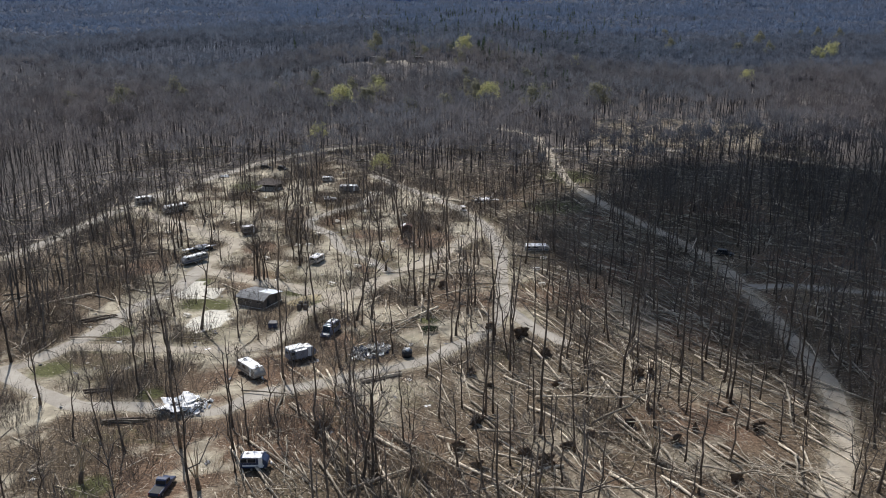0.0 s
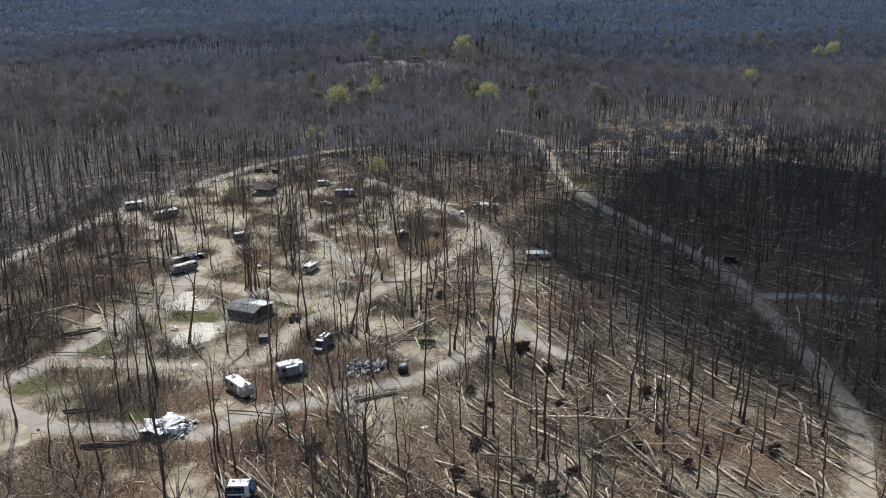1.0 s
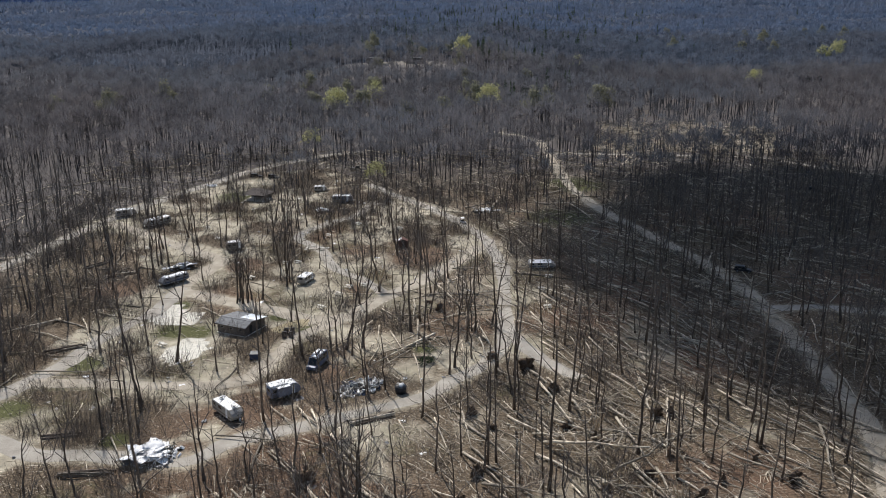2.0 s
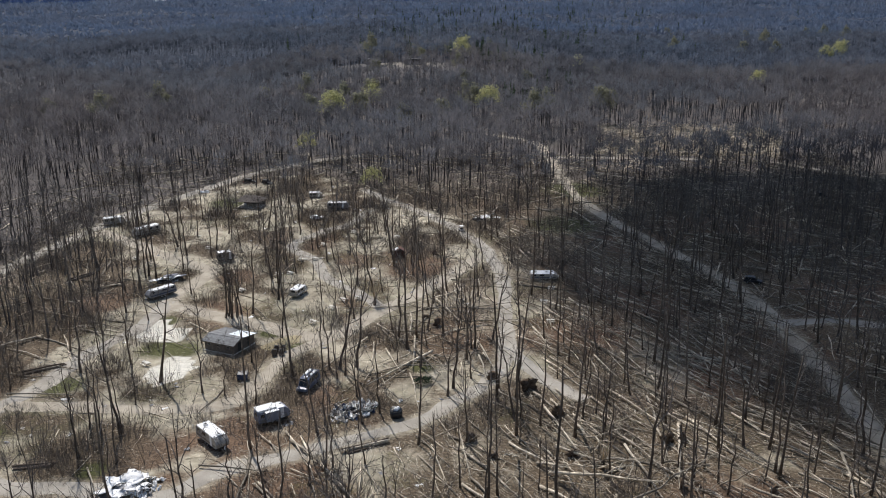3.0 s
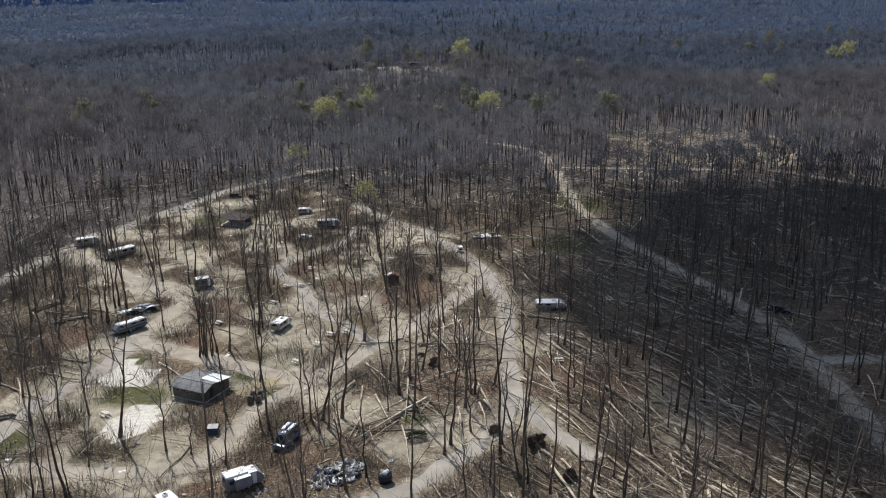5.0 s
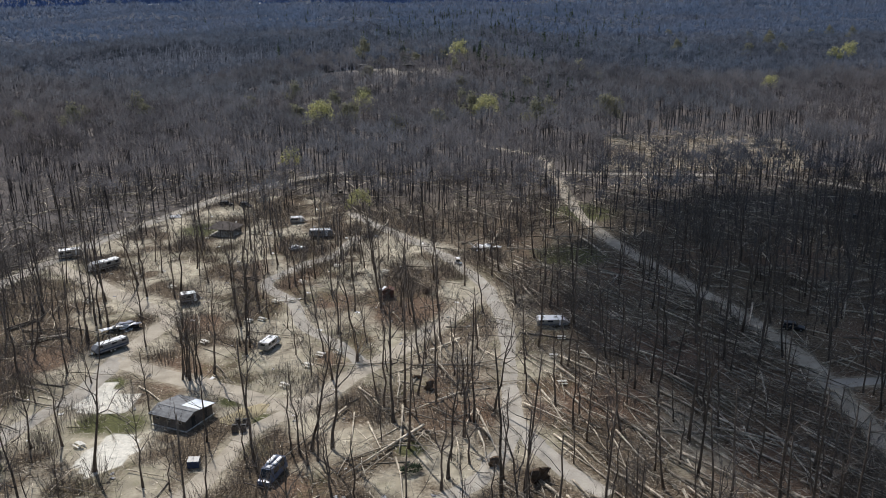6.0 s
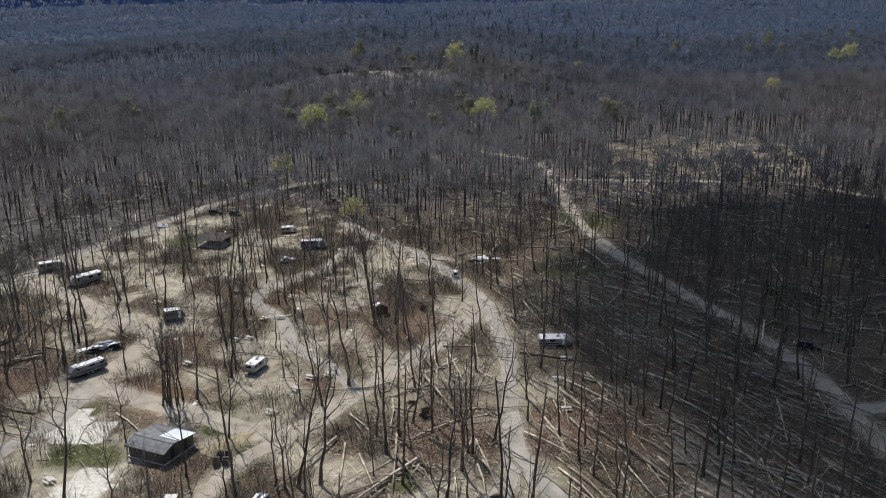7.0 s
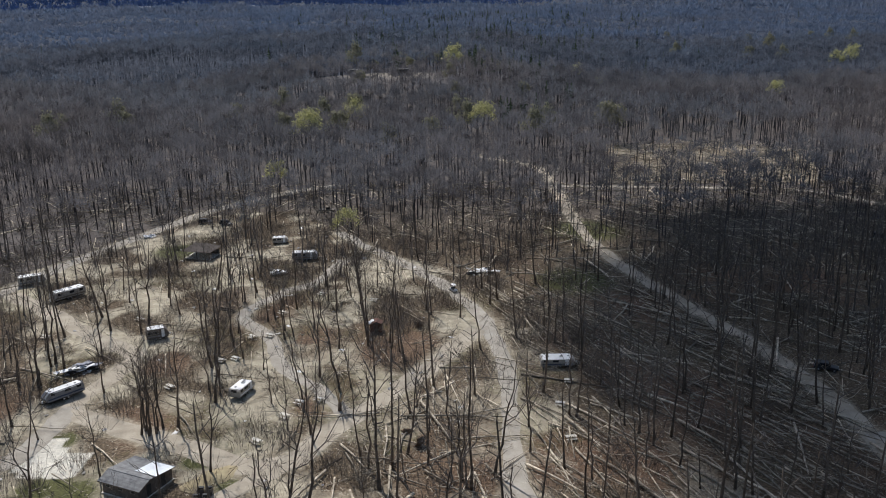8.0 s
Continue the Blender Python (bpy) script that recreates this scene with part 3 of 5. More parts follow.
def thin_tree(h, slivers, w):
    """A light far-off leafless tree: a trunk and a fuzzy crown of fine twigs."""
    g = Geo()
    lean = rng.normal(size=2) * 0.03 * h
    top = np.array([lean[0], lean[1], h * 0.85])
    g.tube([(0, 0, -0.3), top * 0.5, top], [0.011 * h + 0.03, 0.009 * h + 0.02, 0.03], 3)
    centre, radii = np.array([lean[0] * 0.8, lean[1] * 0.8, h * 0.74]), np.array([0.25, 0.25, 0.27]) * h
    for i in range(slivers):
        d = rng.normal(size=3)
        d /= np.linalg.norm(d)
        d[2] = abs(d[2]) * 1.15 - 0.25
        start = centre + d * radii * (0.25 + 0.5 * rng.random())
        out = d * radii * 0.33 + np.array([0, 0, 0.04 * h]) + rng.normal(size=3) * 0.035 * h
        g.sliver(start, start + out, w)
    return g


def clump_crown(r, n=24):
    """A ragged dome of twigs seen from far off."""
    g = Geo()
    for i in range(n):
        a, q = rng.random() * 6.28, math.sqrt(rng.random())
        d = np.array([math.cos(a) * q, math.sin(a) * q, 0.35 + 0.9 * math.sqrt(1 - q * q)])
        s = d * r * (0.25 + 0.25 * rng.random())
        g.sliver(s, s + (d + rng.normal(size=3) * 0.25) * r * 0.48, r * 0.21)
    return g


def brush_clump(h, n=64):
    """A low tangle of fine bare stems."""
    g = Geo()
    for i in range(n):
        a, q = rng.random() * 6.28, math.sqrt(rng.random())
        s = np.array([math.cos(a) * q, math.sin(a) * q, 0.25 * rng.random()]) * h * 0.9
        g.sliver(s, s + np.array([math.cos(a) * q * 0.4, math.sin(a) * q * 0.4, 0.3 + 0.7 * rng.random()]) * h * 0.85 + rng.normal(size=3) * np.array([0.3, 0.3, 0.2]) * h, 0.03 + 0.012 * h)
    return g


def jitter_grid(x0, x1, y0, y1, step):
    a, b = np.meshgrid(np.arange(x0, x1, step), np.arange(y0, y1, step))
    a, b = a.ravel(), b.ravel()
    return a + rng.uniform(-0.5, 0.5, a.shape) * step, b + rng.uniform(-0.5, 0.5, a.shape) * step


FOREST_X = np.array([p[0] for p in ROADS[0][3]])[::-1]
FOREST_Y = np.array([p[1] for p in ROADS[0][3]])[::-1]
CAMP_X = np.array([p[0] for p in ROADS[3][3][:18]])[::-1]
CAMP_Y = np.array([p[1] for p in ROADS[3][3][:18]])[::-1]


def zones(x, y):
    """Where the camp, the blowdown, the wood east of the forest road and the far woods lie."""
    east_edge = np.interp(y, FOREST_Y, FOREST_X)
    camp_edge = np.interp(y, CAMP_Y, CAMP_X)
    east = x > east_edge
    blow = ~east & (x > camp_edge) & (y < 300)
    blow |= ~east & (y < 165) & (x > -28 - (y - 110) * 0.2)
    blow |= inside(x, y, HEAP)
    campz = inside(x, y, CAMP) & ~blow
    return campz, blow, east & (y < 420)


FOOTPRINTS = [(-19.5, 265.5, 3), (-12.5, 169.2, 2.2), (-2, 292, 2), (-60.5, 139, 4), (-16.8, 158.1, 4), (19.3, 246, 5), (-42.9, 233, 4), (-42.3, 158.4, 5), (-34.3, 167.2, 4.5), (-30.5, 180.6, 4), (-51.2, 200.6, 6.5), (-51.6, 144.3, 4.5), (-20.6, 170.6, 4.5), (-101.6, 288.8, 5), (-116.4, 300, 4.5), (-77, 231.6, 4.5),
              (-68.9, 261.6, 3.5), (-57.5, 338, 4), (-45.5, 320.6, 4.5), (-33.7, 124.4, 3.2), (-46.6, 117.8, 3.2), (-78.9, 244.2, 4), (74, 243.2, 3.5), (-77.2, 325, 6), (-69.5, 209.5, 5), (-59.8, 188.2, 4.5), (-44.2, 184.2, 2), (-82, 730, 24), (-50, 730, 24), (-20, 730, 20)]


def clear(x, y, margin=0.6):
    ok = road_gap(x, y) > margin
    for cx, cy, r in FOOTPRINTS:
        ok &= np.hypot(x - cx, y - cy) > r
    return ok


# ---- standing trees near the camp ----
NEAR = (-92, 92, 104, 300)           # the stretch whose trees are things of their own


def nearest(x, y, cx, cy, count=300):
    near = (x > NEAR[0]) & (x < NEAR[1]) & (y > NEAR[2]) & (y < NEAR[3])
    order = np.nonzero(near)[0]
    order = order[np.argsort(np.hypot(x[order] - cx, y[order] - cy))][:count]
    rest = np.ones(len(x), bool)
    rest[order] = False
    return order, rest


def plant(pieces, m, name, label, category, group):
    """A thing made of named meshes, at the pose m."""
    root = new(name)
    root.matrix_basis = m
    tagged(root, label, category, group)
    for nm, me in pieces:
        part(nm, me, None, root)
    return root


def upright(x, y, turn, size, lean):
    return Matrix.Translation((x, y, 0)) @ Euler((lean[0], lean[1], turn)).to_matrix().to_4x4() @ Matrix.Diagonal((size, size, size, 1))


def zone_pick(x, y, dens_camp, dens_blow, dens_east, dens_far, cell):
    campz, blow, east = zones(x, y)
    d = np.where(campz, dens_camp, np.where(blow, dens_blow, np.where(east, dens_east, dens_far)))
    return rng.random(x.shape) < d * cell / 100.0


def ground_z(x, y):
    return relief(x, y) - 0.05


tree_kinds = []
for i in range(10):
    tr, cr = bare_tree(13 + i * 1.15, 0.2 + 0.05 * (i % 3), 9 + i % 4, 5, 6, (2, 1, 3, 2, 1)[i % 5])
    tree_kinds.append([("trunk", tr.mesh("trunk", M_BARK, True)), ("crown", cr.mesh("crown", M_TWIG))])
snag_geo = [snag(6 + 1.9 * i, 4 + i % 4) for i in range(9)]
snag_kinds = [[("trunk", t.mesh("trunk", M_BARK, True))] + [("limb", g.mesh("limb", M_TWIG)) for g in gs] for t, gs in snag_geo]

# leafless trees
x, y = jitter_grid(-185, 200, -60, 335, 5.0)
keep = zone_pick(x, y, np.interp(y, (215, 300), (0.62, 1.1)), 0.25, 2.2 + 3.0 * np.exp(-((x - 112) ** 2 + (y - 325) ** 2) / 1000), np.interp(y, (130, 200), (0.8, 2.3)), 25 * (0.35 + 1.3 * fbm(x, y, 22, 91))) & clear(x, y)
keep &= (y > 70) | (rng.random(x.shape) < 0.15)
x, y = x[keep], y[keep]
order, rest = nearest(x, y, -5, 130)
for i in order:
    plant(tree_kinds[rnd.randrange(10)], upright(x[i], y[i], rnd.random() * 6.28, 0.75 + 0.5 * rnd.random(), (rnd.gauss(0, 0.05), rnd.gauss(0, 0.05))),
          "bare_tree", "tall leafless grey-brown tree standing in leaf litter", "tree", "leafless standing trees")
mid_kinds = [joined(*bare_tree(13 + i, 0.22 + 0.04 * (i % 3), 7, 6, 3, (2, 1, 3, 2, 1)[i % 5])) for i in range(10)]
xr, yr = x[rest], y[rest]
n = len(xr)
v, f = scatter(mid_kinds, rng.integers(0, 10, n), np.stack([xr, yr, ground_z(xr, yr)], -1), rng.random(n) * 6.28, 0.75 + 0.5 * rng.random(n), rng.normal(size=(n, 2)) * 0.04)
tagged(new("bare_woods", mesh_from("bare_woods", v, f, M_TWIG)), "leafless grey-brown trees around the camp", "trees", kind="stuff")

# snags
x, y = jitter_grid(-150, 170, -60, 330, 4.0)
keep = zone_pick(x, y, 0.4, np.interp(y, (120, 150), (1.0, 1.5)) * np.where((x < -5) & (y < 165), 0.6, 1.0), 0.9, 0.5, 16 * (0.3 + 1.4 * fbm(x, y, 15, 93))) & clear(x, y)
keep &= (y > 75) | (rng.random(x.shape) < 0.15)
x, y = x[keep], y[keep]
order, rest = nearest(x, y, 15, 130)
for i in order:
    plant(snag_kinds[rnd.choice((0, 1, 2, 3, 3, 4, 4, 5, 5, 6, 6, 7, 8))], upright(x[i], y[i], rnd.random() * 6.28, 0.8 + 0.4 * rnd.random(), (rnd.gauss(0, 0.04), rnd.gauss(0, 0.04))),
          "snag", "broken bare trunk with a splintered top", "snag", "storm-broken trunks")
snag_arr = [joined(t, *gs) for t, gs in snag_geo]
xr, yr = x[rest], y[rest]
n = len(xr)
v, f = scatter(snag_arr, rng.integers(0, 9, n), np.stack([xr, yr, ground_z(xr, yr)], -1), rng.random(n) * 6.28, 0.8 + 0.4 * rng.random(n), rng.normal(size=(n, 2)) * 0.03)
tagged(new("broken_trunks", mesh_from("broken_trunks", v, f, M_BARK_ISLE)), "many broken bare trunks standing in the blowdown", "snags", kind="stuff")

# ---- fallen trees ----
FALL = math.atan2(-0.87, 0.5)
log_geo = [fallen(5 + 1.3 * i, 4 + i % 4) for i in range(11)]
log_kinds = [[("trunk", t.mesh("trunk", M_LOG, True))] + [("bough", g.mesh("bough", M_LOG_ISLE)) for g in gs] for t, gs in log_geo]
plate_mesh = [root_plate(0.9 + 0.2 * i).mesh("root_plate", M_ROOT) for i in range(4)]
UPROOTED = [(-9.6, 217.3), (-6.8, 212.8), (5, 184.5), (1, 160), (-9.6, 267.6), (16.6, 170), (4.6, 155), (12, 180),
            (33.5, 147), (21.5, 136), (34, 160), (13, 126), (2, 125), (-1, 131), (-9.5, 130), (-25, 137)]
x, y = jitter_grid(-165, 160, -60, 425, 2.6)
keep = zone_pick(x, y, 1.9, 7.6, 4.5, 3.0, 6.8) & clear(x, y, -0.3)
keep &= (y > 80) | (rng.random(x.shape) < 0.15)
x, y = np.concatenate([[p[0] for p in UPROOTED], x[keep]]), np.concatenate([[p[1] for p in UPROOTED], y[keep]])
camp_log, blow = zones(x, y)[:2]
turn = FALL + rng.normal(size=len(x)) * np.where((blow & ~inside(x, y, HEAP) & (rng.random(len(x)) < 0.86)) | (np.arange(len(x)) < len(UPROOTED)), 0.22, 0.8)
turn[0] = math.atan2(-15.9, -2.1)
order, rest = nearest(x[len(UPROOTED):], y[len(UPROOTED):], 20, 130, 300 - len(UPROOTED))
order, rest = np.concatenate([np.arange(len(UPROOTED)), order + len(UPROOTED)]), np.concatenate([np.zeros(len(UPROOTED), bool), rest])
for c, i in enumerate(order):
    k = rnd.randrange(11)
    up = c < len(UPROOTED) or c % 19 == 0
    m = Matrix.Translation((x[i], y[i], 0 if up else rnd.random() ** 2 * 0.4)) @ Euler((0, -abs(rnd.gauss(0.3, 0.16)) if c % 5 == 3 and not up else rnd.gauss(0, 0.02), turn[i] + (rnd.gauss(0, 0.35) if c % 5 == 3 else 0))).to_matrix().to_4x4() @ Matrix.Scale((0.8 + 0.4 * rnd.random()) * (0.62 if camp_log[i] and not up else 1.0), 4)
    root = plant(log_kinds[k], m, "fallen_tree", "uprooted trunk lying on the forest floor with its root plate" if up else "fallen bare trunk lying on the forest floor", "fallen tree", "fallen trees")
    if up:
        part("root_plate", plate_mesh[rnd.randrange(4)], None, root, "dark upturned plate of roots and soil")
xr, yr, tr_ = x[rest], y[rest], turn[rest]
n = len(xr)
log_arr = [joined(t, *gs) for t, gs in [fallen(5 + 1.3 * i, 2, 5, 4) for i in range(11)]]
v, f = scatter(log_arr, rng.integers(0, 11, n), np.stack([xr, yr, rng.random(n) ** 2 * 0.45], -1), tr_, (0.7 + 0.5 * rng.random(n)) * np.where(camp_log[rest], 0.65, 1.0))
tagged(new("fallen_timber", mesh_from("fallen_timber", v, f, M_LOG_ISLE)), "heaps of fallen trunks lying the same way", "timber", kind="stuff")

# ---- thickets of saplings, brush and broken twigs ----


def thicket_clump(h, n=26):
    """Thin upright saplings standing close together, each with a few twigs."""
    g = Geo()
    for i in range(n):
        a, q = rng.random() * 6.28, math.sqrt(rng.random())
        s = np.array([math.cos(a) * q * 1.5, math.sin(a) * q * 1.5, -0.1])
        e = s + np.array([math.cos(a) * 0.7, math.sin(a) * 0.7, h * (0.55 + 0.5 * rng.random())]) + rng.normal(size=3) * np.array([0.35, 0.35, 0.1])
        g.sliver(s, e, 0.06)
        for _ in range(2):
            m = s + (e - s) * (0.3 + 0.5 * rng.random())
            g.sliver(m, m + (e - s) * 0.35 + rng.normal(size=3) * 0.5, 0.04)
    return g


THICKETS = [(-55, 190, 5), (-50, 177, 6), (-48, 186, 4), (-63, 207, 4), (-73, 198, 5), (-70, 154, 7), (-65, 149, 6), (-60, 158, 6), (-62, 176, 5), (-96, 172, 8), (-100, 188, 7), (-52, 134, 4), (-66, 226, 4), (-65, 252, 5), (-22, 296, 6), (-74, 188, 4), (-83, 142, 6)]
x, y = jitter_grid(-135, 30, 105, 345, 2.2)
thick = np.clip((fbm(x, y, 17, 117) - 0.59) * 6, 0, 0.5)
for cx, cy, r in THICKETS:
    thick = np.maximum(thick, np.clip(1.4 - np.hypot(x - cx, y - cy) / r, 0, 0.6))
keep = (rng.random(x.shape) < thick) & clear(x, y, 1.2) & (np.hypot(x + 33, y - 197) > 10)
for tx, ty in TABLES:
    keep &= np.hypot(x - tx, y - ty + 2) > 4
for cx, cy, r in CLEARINGS + [(gx_, gy_, gr_) for gx_, gy_, gr_ in GRASS if gr_ < 6]:
    keep &= np.hypot(x - cx, (y - cy) * 0.8) > r * 0.85
x, y = x[keep], y[keep]
n = len(x)
v, f = scatter([thicket_clump(2.2 + 0.4 * i).arrays() for i in range(8)], rng.integers(0, 8, n), np.stack([x, y, np.full(n, -0.05)], -1), rng.random(n) * 6.28, 0.75 + 0.5 * rng.random(n), rng.normal(size=(n, 2)) * 0.1)
tagged(new("thickets", mesh_from("thickets", v, f, M_SAPLING)), "dark thickets of thin bare saplings between the camp roads", "thicket", kind="stuff")

brush_kinds = [brush_clump(0.9 + 0.4 * i, 52).arrays() for i in range(9)]
x, y = jitter_grid(-150, 160, 60, 420, 2.6)
litter = 0.5 - (fbm(x, y, 13, 21) * 0.7 + fbm(x, y, 4.0, 27) * 0.3)
keep = (rng.random(x.shape) < np.clip(litter * 7.5 + 0.1 + (fbm(x, y, 14, 61) - 0.45) * 2.0, 0.03, 0.95) * np.where(zones(x, y)[0], 1.0, 0.55)) & clear(x, y, 0.9)
for cx, cy, r in CLEARINGS:
    keep &= (np.hypot(x - cx, (y - cy) * 0.8) > r * 0.9) | (rng.random(x.shape) < 0.12)
x, y = x[keep], y[keep]
n = len(x)
v, f = scatter(brush_kinds, rng.integers(0, 9, n), np.stack([x, y, np.full(n, -0.05)], -1), rng.random(n) * 6.28, 0.7 + 0.6 * rng.random(n))
tagged(new("brush", mesh_from("brush", v, f, M_BRUSH)), "low tangled grey-brown brush on the forest floor", "brush", kind="stuff")

x, y = jitter_grid(-130, 130, 95, 330, 0.62)
campz, blow, east = zones(x, y)
keep = (rng.random(x.shape) < np.where(blow, 0.85, np.where(campz, 0.45, 0.5)) * np.clip(fbm(x, y, 8, 71) * 1.8 - 0.25, 0.1, 1)) & (road_gap(x, y) > -0.2)
x, y, blow = x[keep], y[keep], blow[keep]
n = len(x)
ang = np.where(blow, FALL + rng.normal(size=n) * 0.5, rng.random(n) * 6.28)
half_l, half_w = 0.2 + 1.0 * rng.random(n) ** 2, 0.025 + 0.035 * rng.random(n)
ends = np.stack([np.cos(ang) * half_l, np.sin(ang) * half_l, rng.normal(size=n) * 0.1], -1)
side = np.stack([-np.sin(ang) * half_w, np.cos(ang) * half_w, np.zeros(n)], -1)
mid = np.stack([x, y, 0.12 + 0.2 * rng.random(n)], -1)
v = np.stack([mid - ends - side, mid - ends + side, mid + ends], 1).reshape(-1, 3)
tagged(new("broken_twigs", mesh_from("broken_twigs", v, np.arange(3 * n).reshape(-1, 3), M_STICKS)), "broken sticks strewn over the forest floor", "sticks", kind="stuff")

# ---- far woods ----
thin_kinds = [thin_tree(12.5 + 0.9 * i, 100, 0.18).arrays() for i in range(9)]
BUDS = [(11, 512, 1.1), (-71, 481, 1.15), (-71, 406, 0.8), (193, 622, 0.9), (-6, 745, 1.2), (385, 964, 1.5), (374, 975, 1.3), (-59, 559, 1.15), (97, 831, 0.9), (-34, 330, 0.75)]
a, b = [], []
for r0, r1, step in ((250, 440, 5.6), (440, 760, 5.8)):
    x, y = jitter_grid(-0.56 * r1 - 60, 0.56 * r1 + 60, r0, r1, step)
    ok = (np.abs(x) < 0.525 * y + 20) & clear(x, y, 0.5) & ((y > 335) | (x < -185) | (x > 200)) & ~(inside(x, y, CAMP) & (rng.random(x.shape) < 0.35)) & (rng.random(x.shape) < np.where(np.abs(x) > 185, 0.9, np.clip(0.4 + (y - 335) / 130, 0.4, 1.0))) & ~(inside(x, y, OPEN) & (rng.random(x.shape) < 0.75))
    for bx, by, _ in BUDS:
        ok &= np.hypot(x - bx, (y - by + 8) * 0.6) > 6.5
    a.append(x[ok])
    b.append(y[ok])
x, y = np.concatenate(a), np.concatenate(b)
n = len(x)
pick = rng.integers(0, 9, n)
v, f = scatter(thin_kinds, pick, np.stack([x, y, ground_z(x, y)], -1), rng.random(n) * 6.28, 0.75 + 0.45 * rng.random(n), rng.normal(size=(n, 2)) * 0.03)
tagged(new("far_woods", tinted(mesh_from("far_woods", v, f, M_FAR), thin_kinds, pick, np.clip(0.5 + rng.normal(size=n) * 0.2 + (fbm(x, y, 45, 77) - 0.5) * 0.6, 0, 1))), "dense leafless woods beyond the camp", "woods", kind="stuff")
far_kinds = [thin_tree(13 + 0.9 * i, 32, 0.42).arrays() for i in range(9)]
x, y = jitter_grid(-720, 720, 760, 1250, 7.9)
ok = (np.abs(x) < 0.525 * y + 20) & clear(x, y, 0.5)
x, y = x[ok], y[ok]
n = len(x)
pick = rng.integers(0, 9, n)
v, f = scatter(far_kinds, pick, np.stack([x, y, ground_z(x, y)], -1), rng.random(n) * 6.28, 0.8 + 0.5 * rng.random(n), rng.normal(size=(n, 2)) * 0.03)
tagged(new("farther_woods", tinted(mesh_from("farther_woods", v, f, M_FARTHER), far_kinds, pick, np.clip(0.5 + rng.normal(size=n) * 0.2 + (fbm(x, y, 45, 77) - 0.5) * 0.6, 0, 1))), "leafless woods on the rising ground, tinted grey-blue for haze", "woods", kind="stuff")
x, y = jitter_grid(50, 170, 415, 512, 3.2)
keep = inside(x, y, OPEN) & clear(x, y, 0.5)
x, y = x[keep], y[keep]
n = len(x)
v, f = scatter(log_arr, rng.integers(0, 11, n), np.stack([x, y, rng.random(n) * 0.4], -1), rng.random(n) * 6.28, 0.6 + 0.5 * rng.random(n))
tagged(new("fallen_timber", mesh_from("fallen_timber", v, f, M_LOG_ISLE)), "pale fallen trunks in a gap of the far woods", "timber", kind="stuff")

clump_kinds = [clump_crown(5 + 0.5 * i, 20).arrays() for i in range(8)]
a, b, c = [], [], []
for r0, r1, step in ((1250, 2200, 13.0), (2200, 3600, 26.0), (3600, 5600, 44.0)):
    x, y = jitter_grid(-0.57 * r1, 0.57 * r1, r0, r1, step)
    ok = (np.abs(x) < 0.57 * y + 20) & ~inside(x, y, OPEN) & (road_gap(x, y) > 2) & (np.hypot(x + 62, y - 736) > 40)
    a.append(x[ok])
    b.append(y[ok])
    c.append(np.full(ok.sum(), max(step / 15, 0.62)))
x, y, s = np.concatenate(a), np.concatenate(b), np.concatenate(c)
n = len(x)
split = y > 3300
v2, f2 = scatter([clump_crown(5 + 0.5 * i, 11).arrays() for i in range(8)], rng.integers(0, 8, split.sum()), np.stack([x[split], y[split], ground_z(x[split], y[split]) + 12], -1), rng.random(split.sum()) * 6.28, s[split] * 1.3)
tagged(new("distant_hills", mesh_from("distant_hills", v2, f2, M_HILLS)), "wooded hills at the horizon, tinted blue for haze", "hills", kind="stuff")
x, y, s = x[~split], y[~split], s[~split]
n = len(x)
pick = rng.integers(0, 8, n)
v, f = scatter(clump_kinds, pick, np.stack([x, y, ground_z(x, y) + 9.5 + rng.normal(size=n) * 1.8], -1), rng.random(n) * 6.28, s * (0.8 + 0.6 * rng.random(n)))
tagged(new("distant_woods", tinted(mesh_from("distant_woods", v, f, M_WOODS), clump_kinds, pick, np.clip(0.5 + rng.normal(size=n) * 0.2 + (fbm(x, y, 45, 77) - 0.5) * 0.6, 0, 1), 0)), "leafless woods rolling to the horizon, tinted blue for haze", "woods", kind="stuff")

# ---- unseen cloud, shaped so that its shadow lies over the eastern woods ----
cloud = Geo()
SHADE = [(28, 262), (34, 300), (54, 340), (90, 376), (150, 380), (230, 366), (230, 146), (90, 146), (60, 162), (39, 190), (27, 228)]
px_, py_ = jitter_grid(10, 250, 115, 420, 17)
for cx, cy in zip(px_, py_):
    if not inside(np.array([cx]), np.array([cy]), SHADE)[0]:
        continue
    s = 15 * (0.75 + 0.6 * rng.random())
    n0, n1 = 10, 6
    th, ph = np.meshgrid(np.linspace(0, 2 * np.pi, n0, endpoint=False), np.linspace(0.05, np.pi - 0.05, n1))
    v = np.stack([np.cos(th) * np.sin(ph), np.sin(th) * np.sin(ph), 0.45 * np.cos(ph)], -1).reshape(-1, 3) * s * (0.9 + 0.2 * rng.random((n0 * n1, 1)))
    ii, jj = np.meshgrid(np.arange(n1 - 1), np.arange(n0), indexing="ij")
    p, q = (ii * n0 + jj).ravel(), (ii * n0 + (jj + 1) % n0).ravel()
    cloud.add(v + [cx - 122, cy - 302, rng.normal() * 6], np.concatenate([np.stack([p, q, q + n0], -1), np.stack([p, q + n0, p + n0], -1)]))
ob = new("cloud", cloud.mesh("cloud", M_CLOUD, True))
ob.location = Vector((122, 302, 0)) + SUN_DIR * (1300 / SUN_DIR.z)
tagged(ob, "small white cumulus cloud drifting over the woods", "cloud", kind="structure")

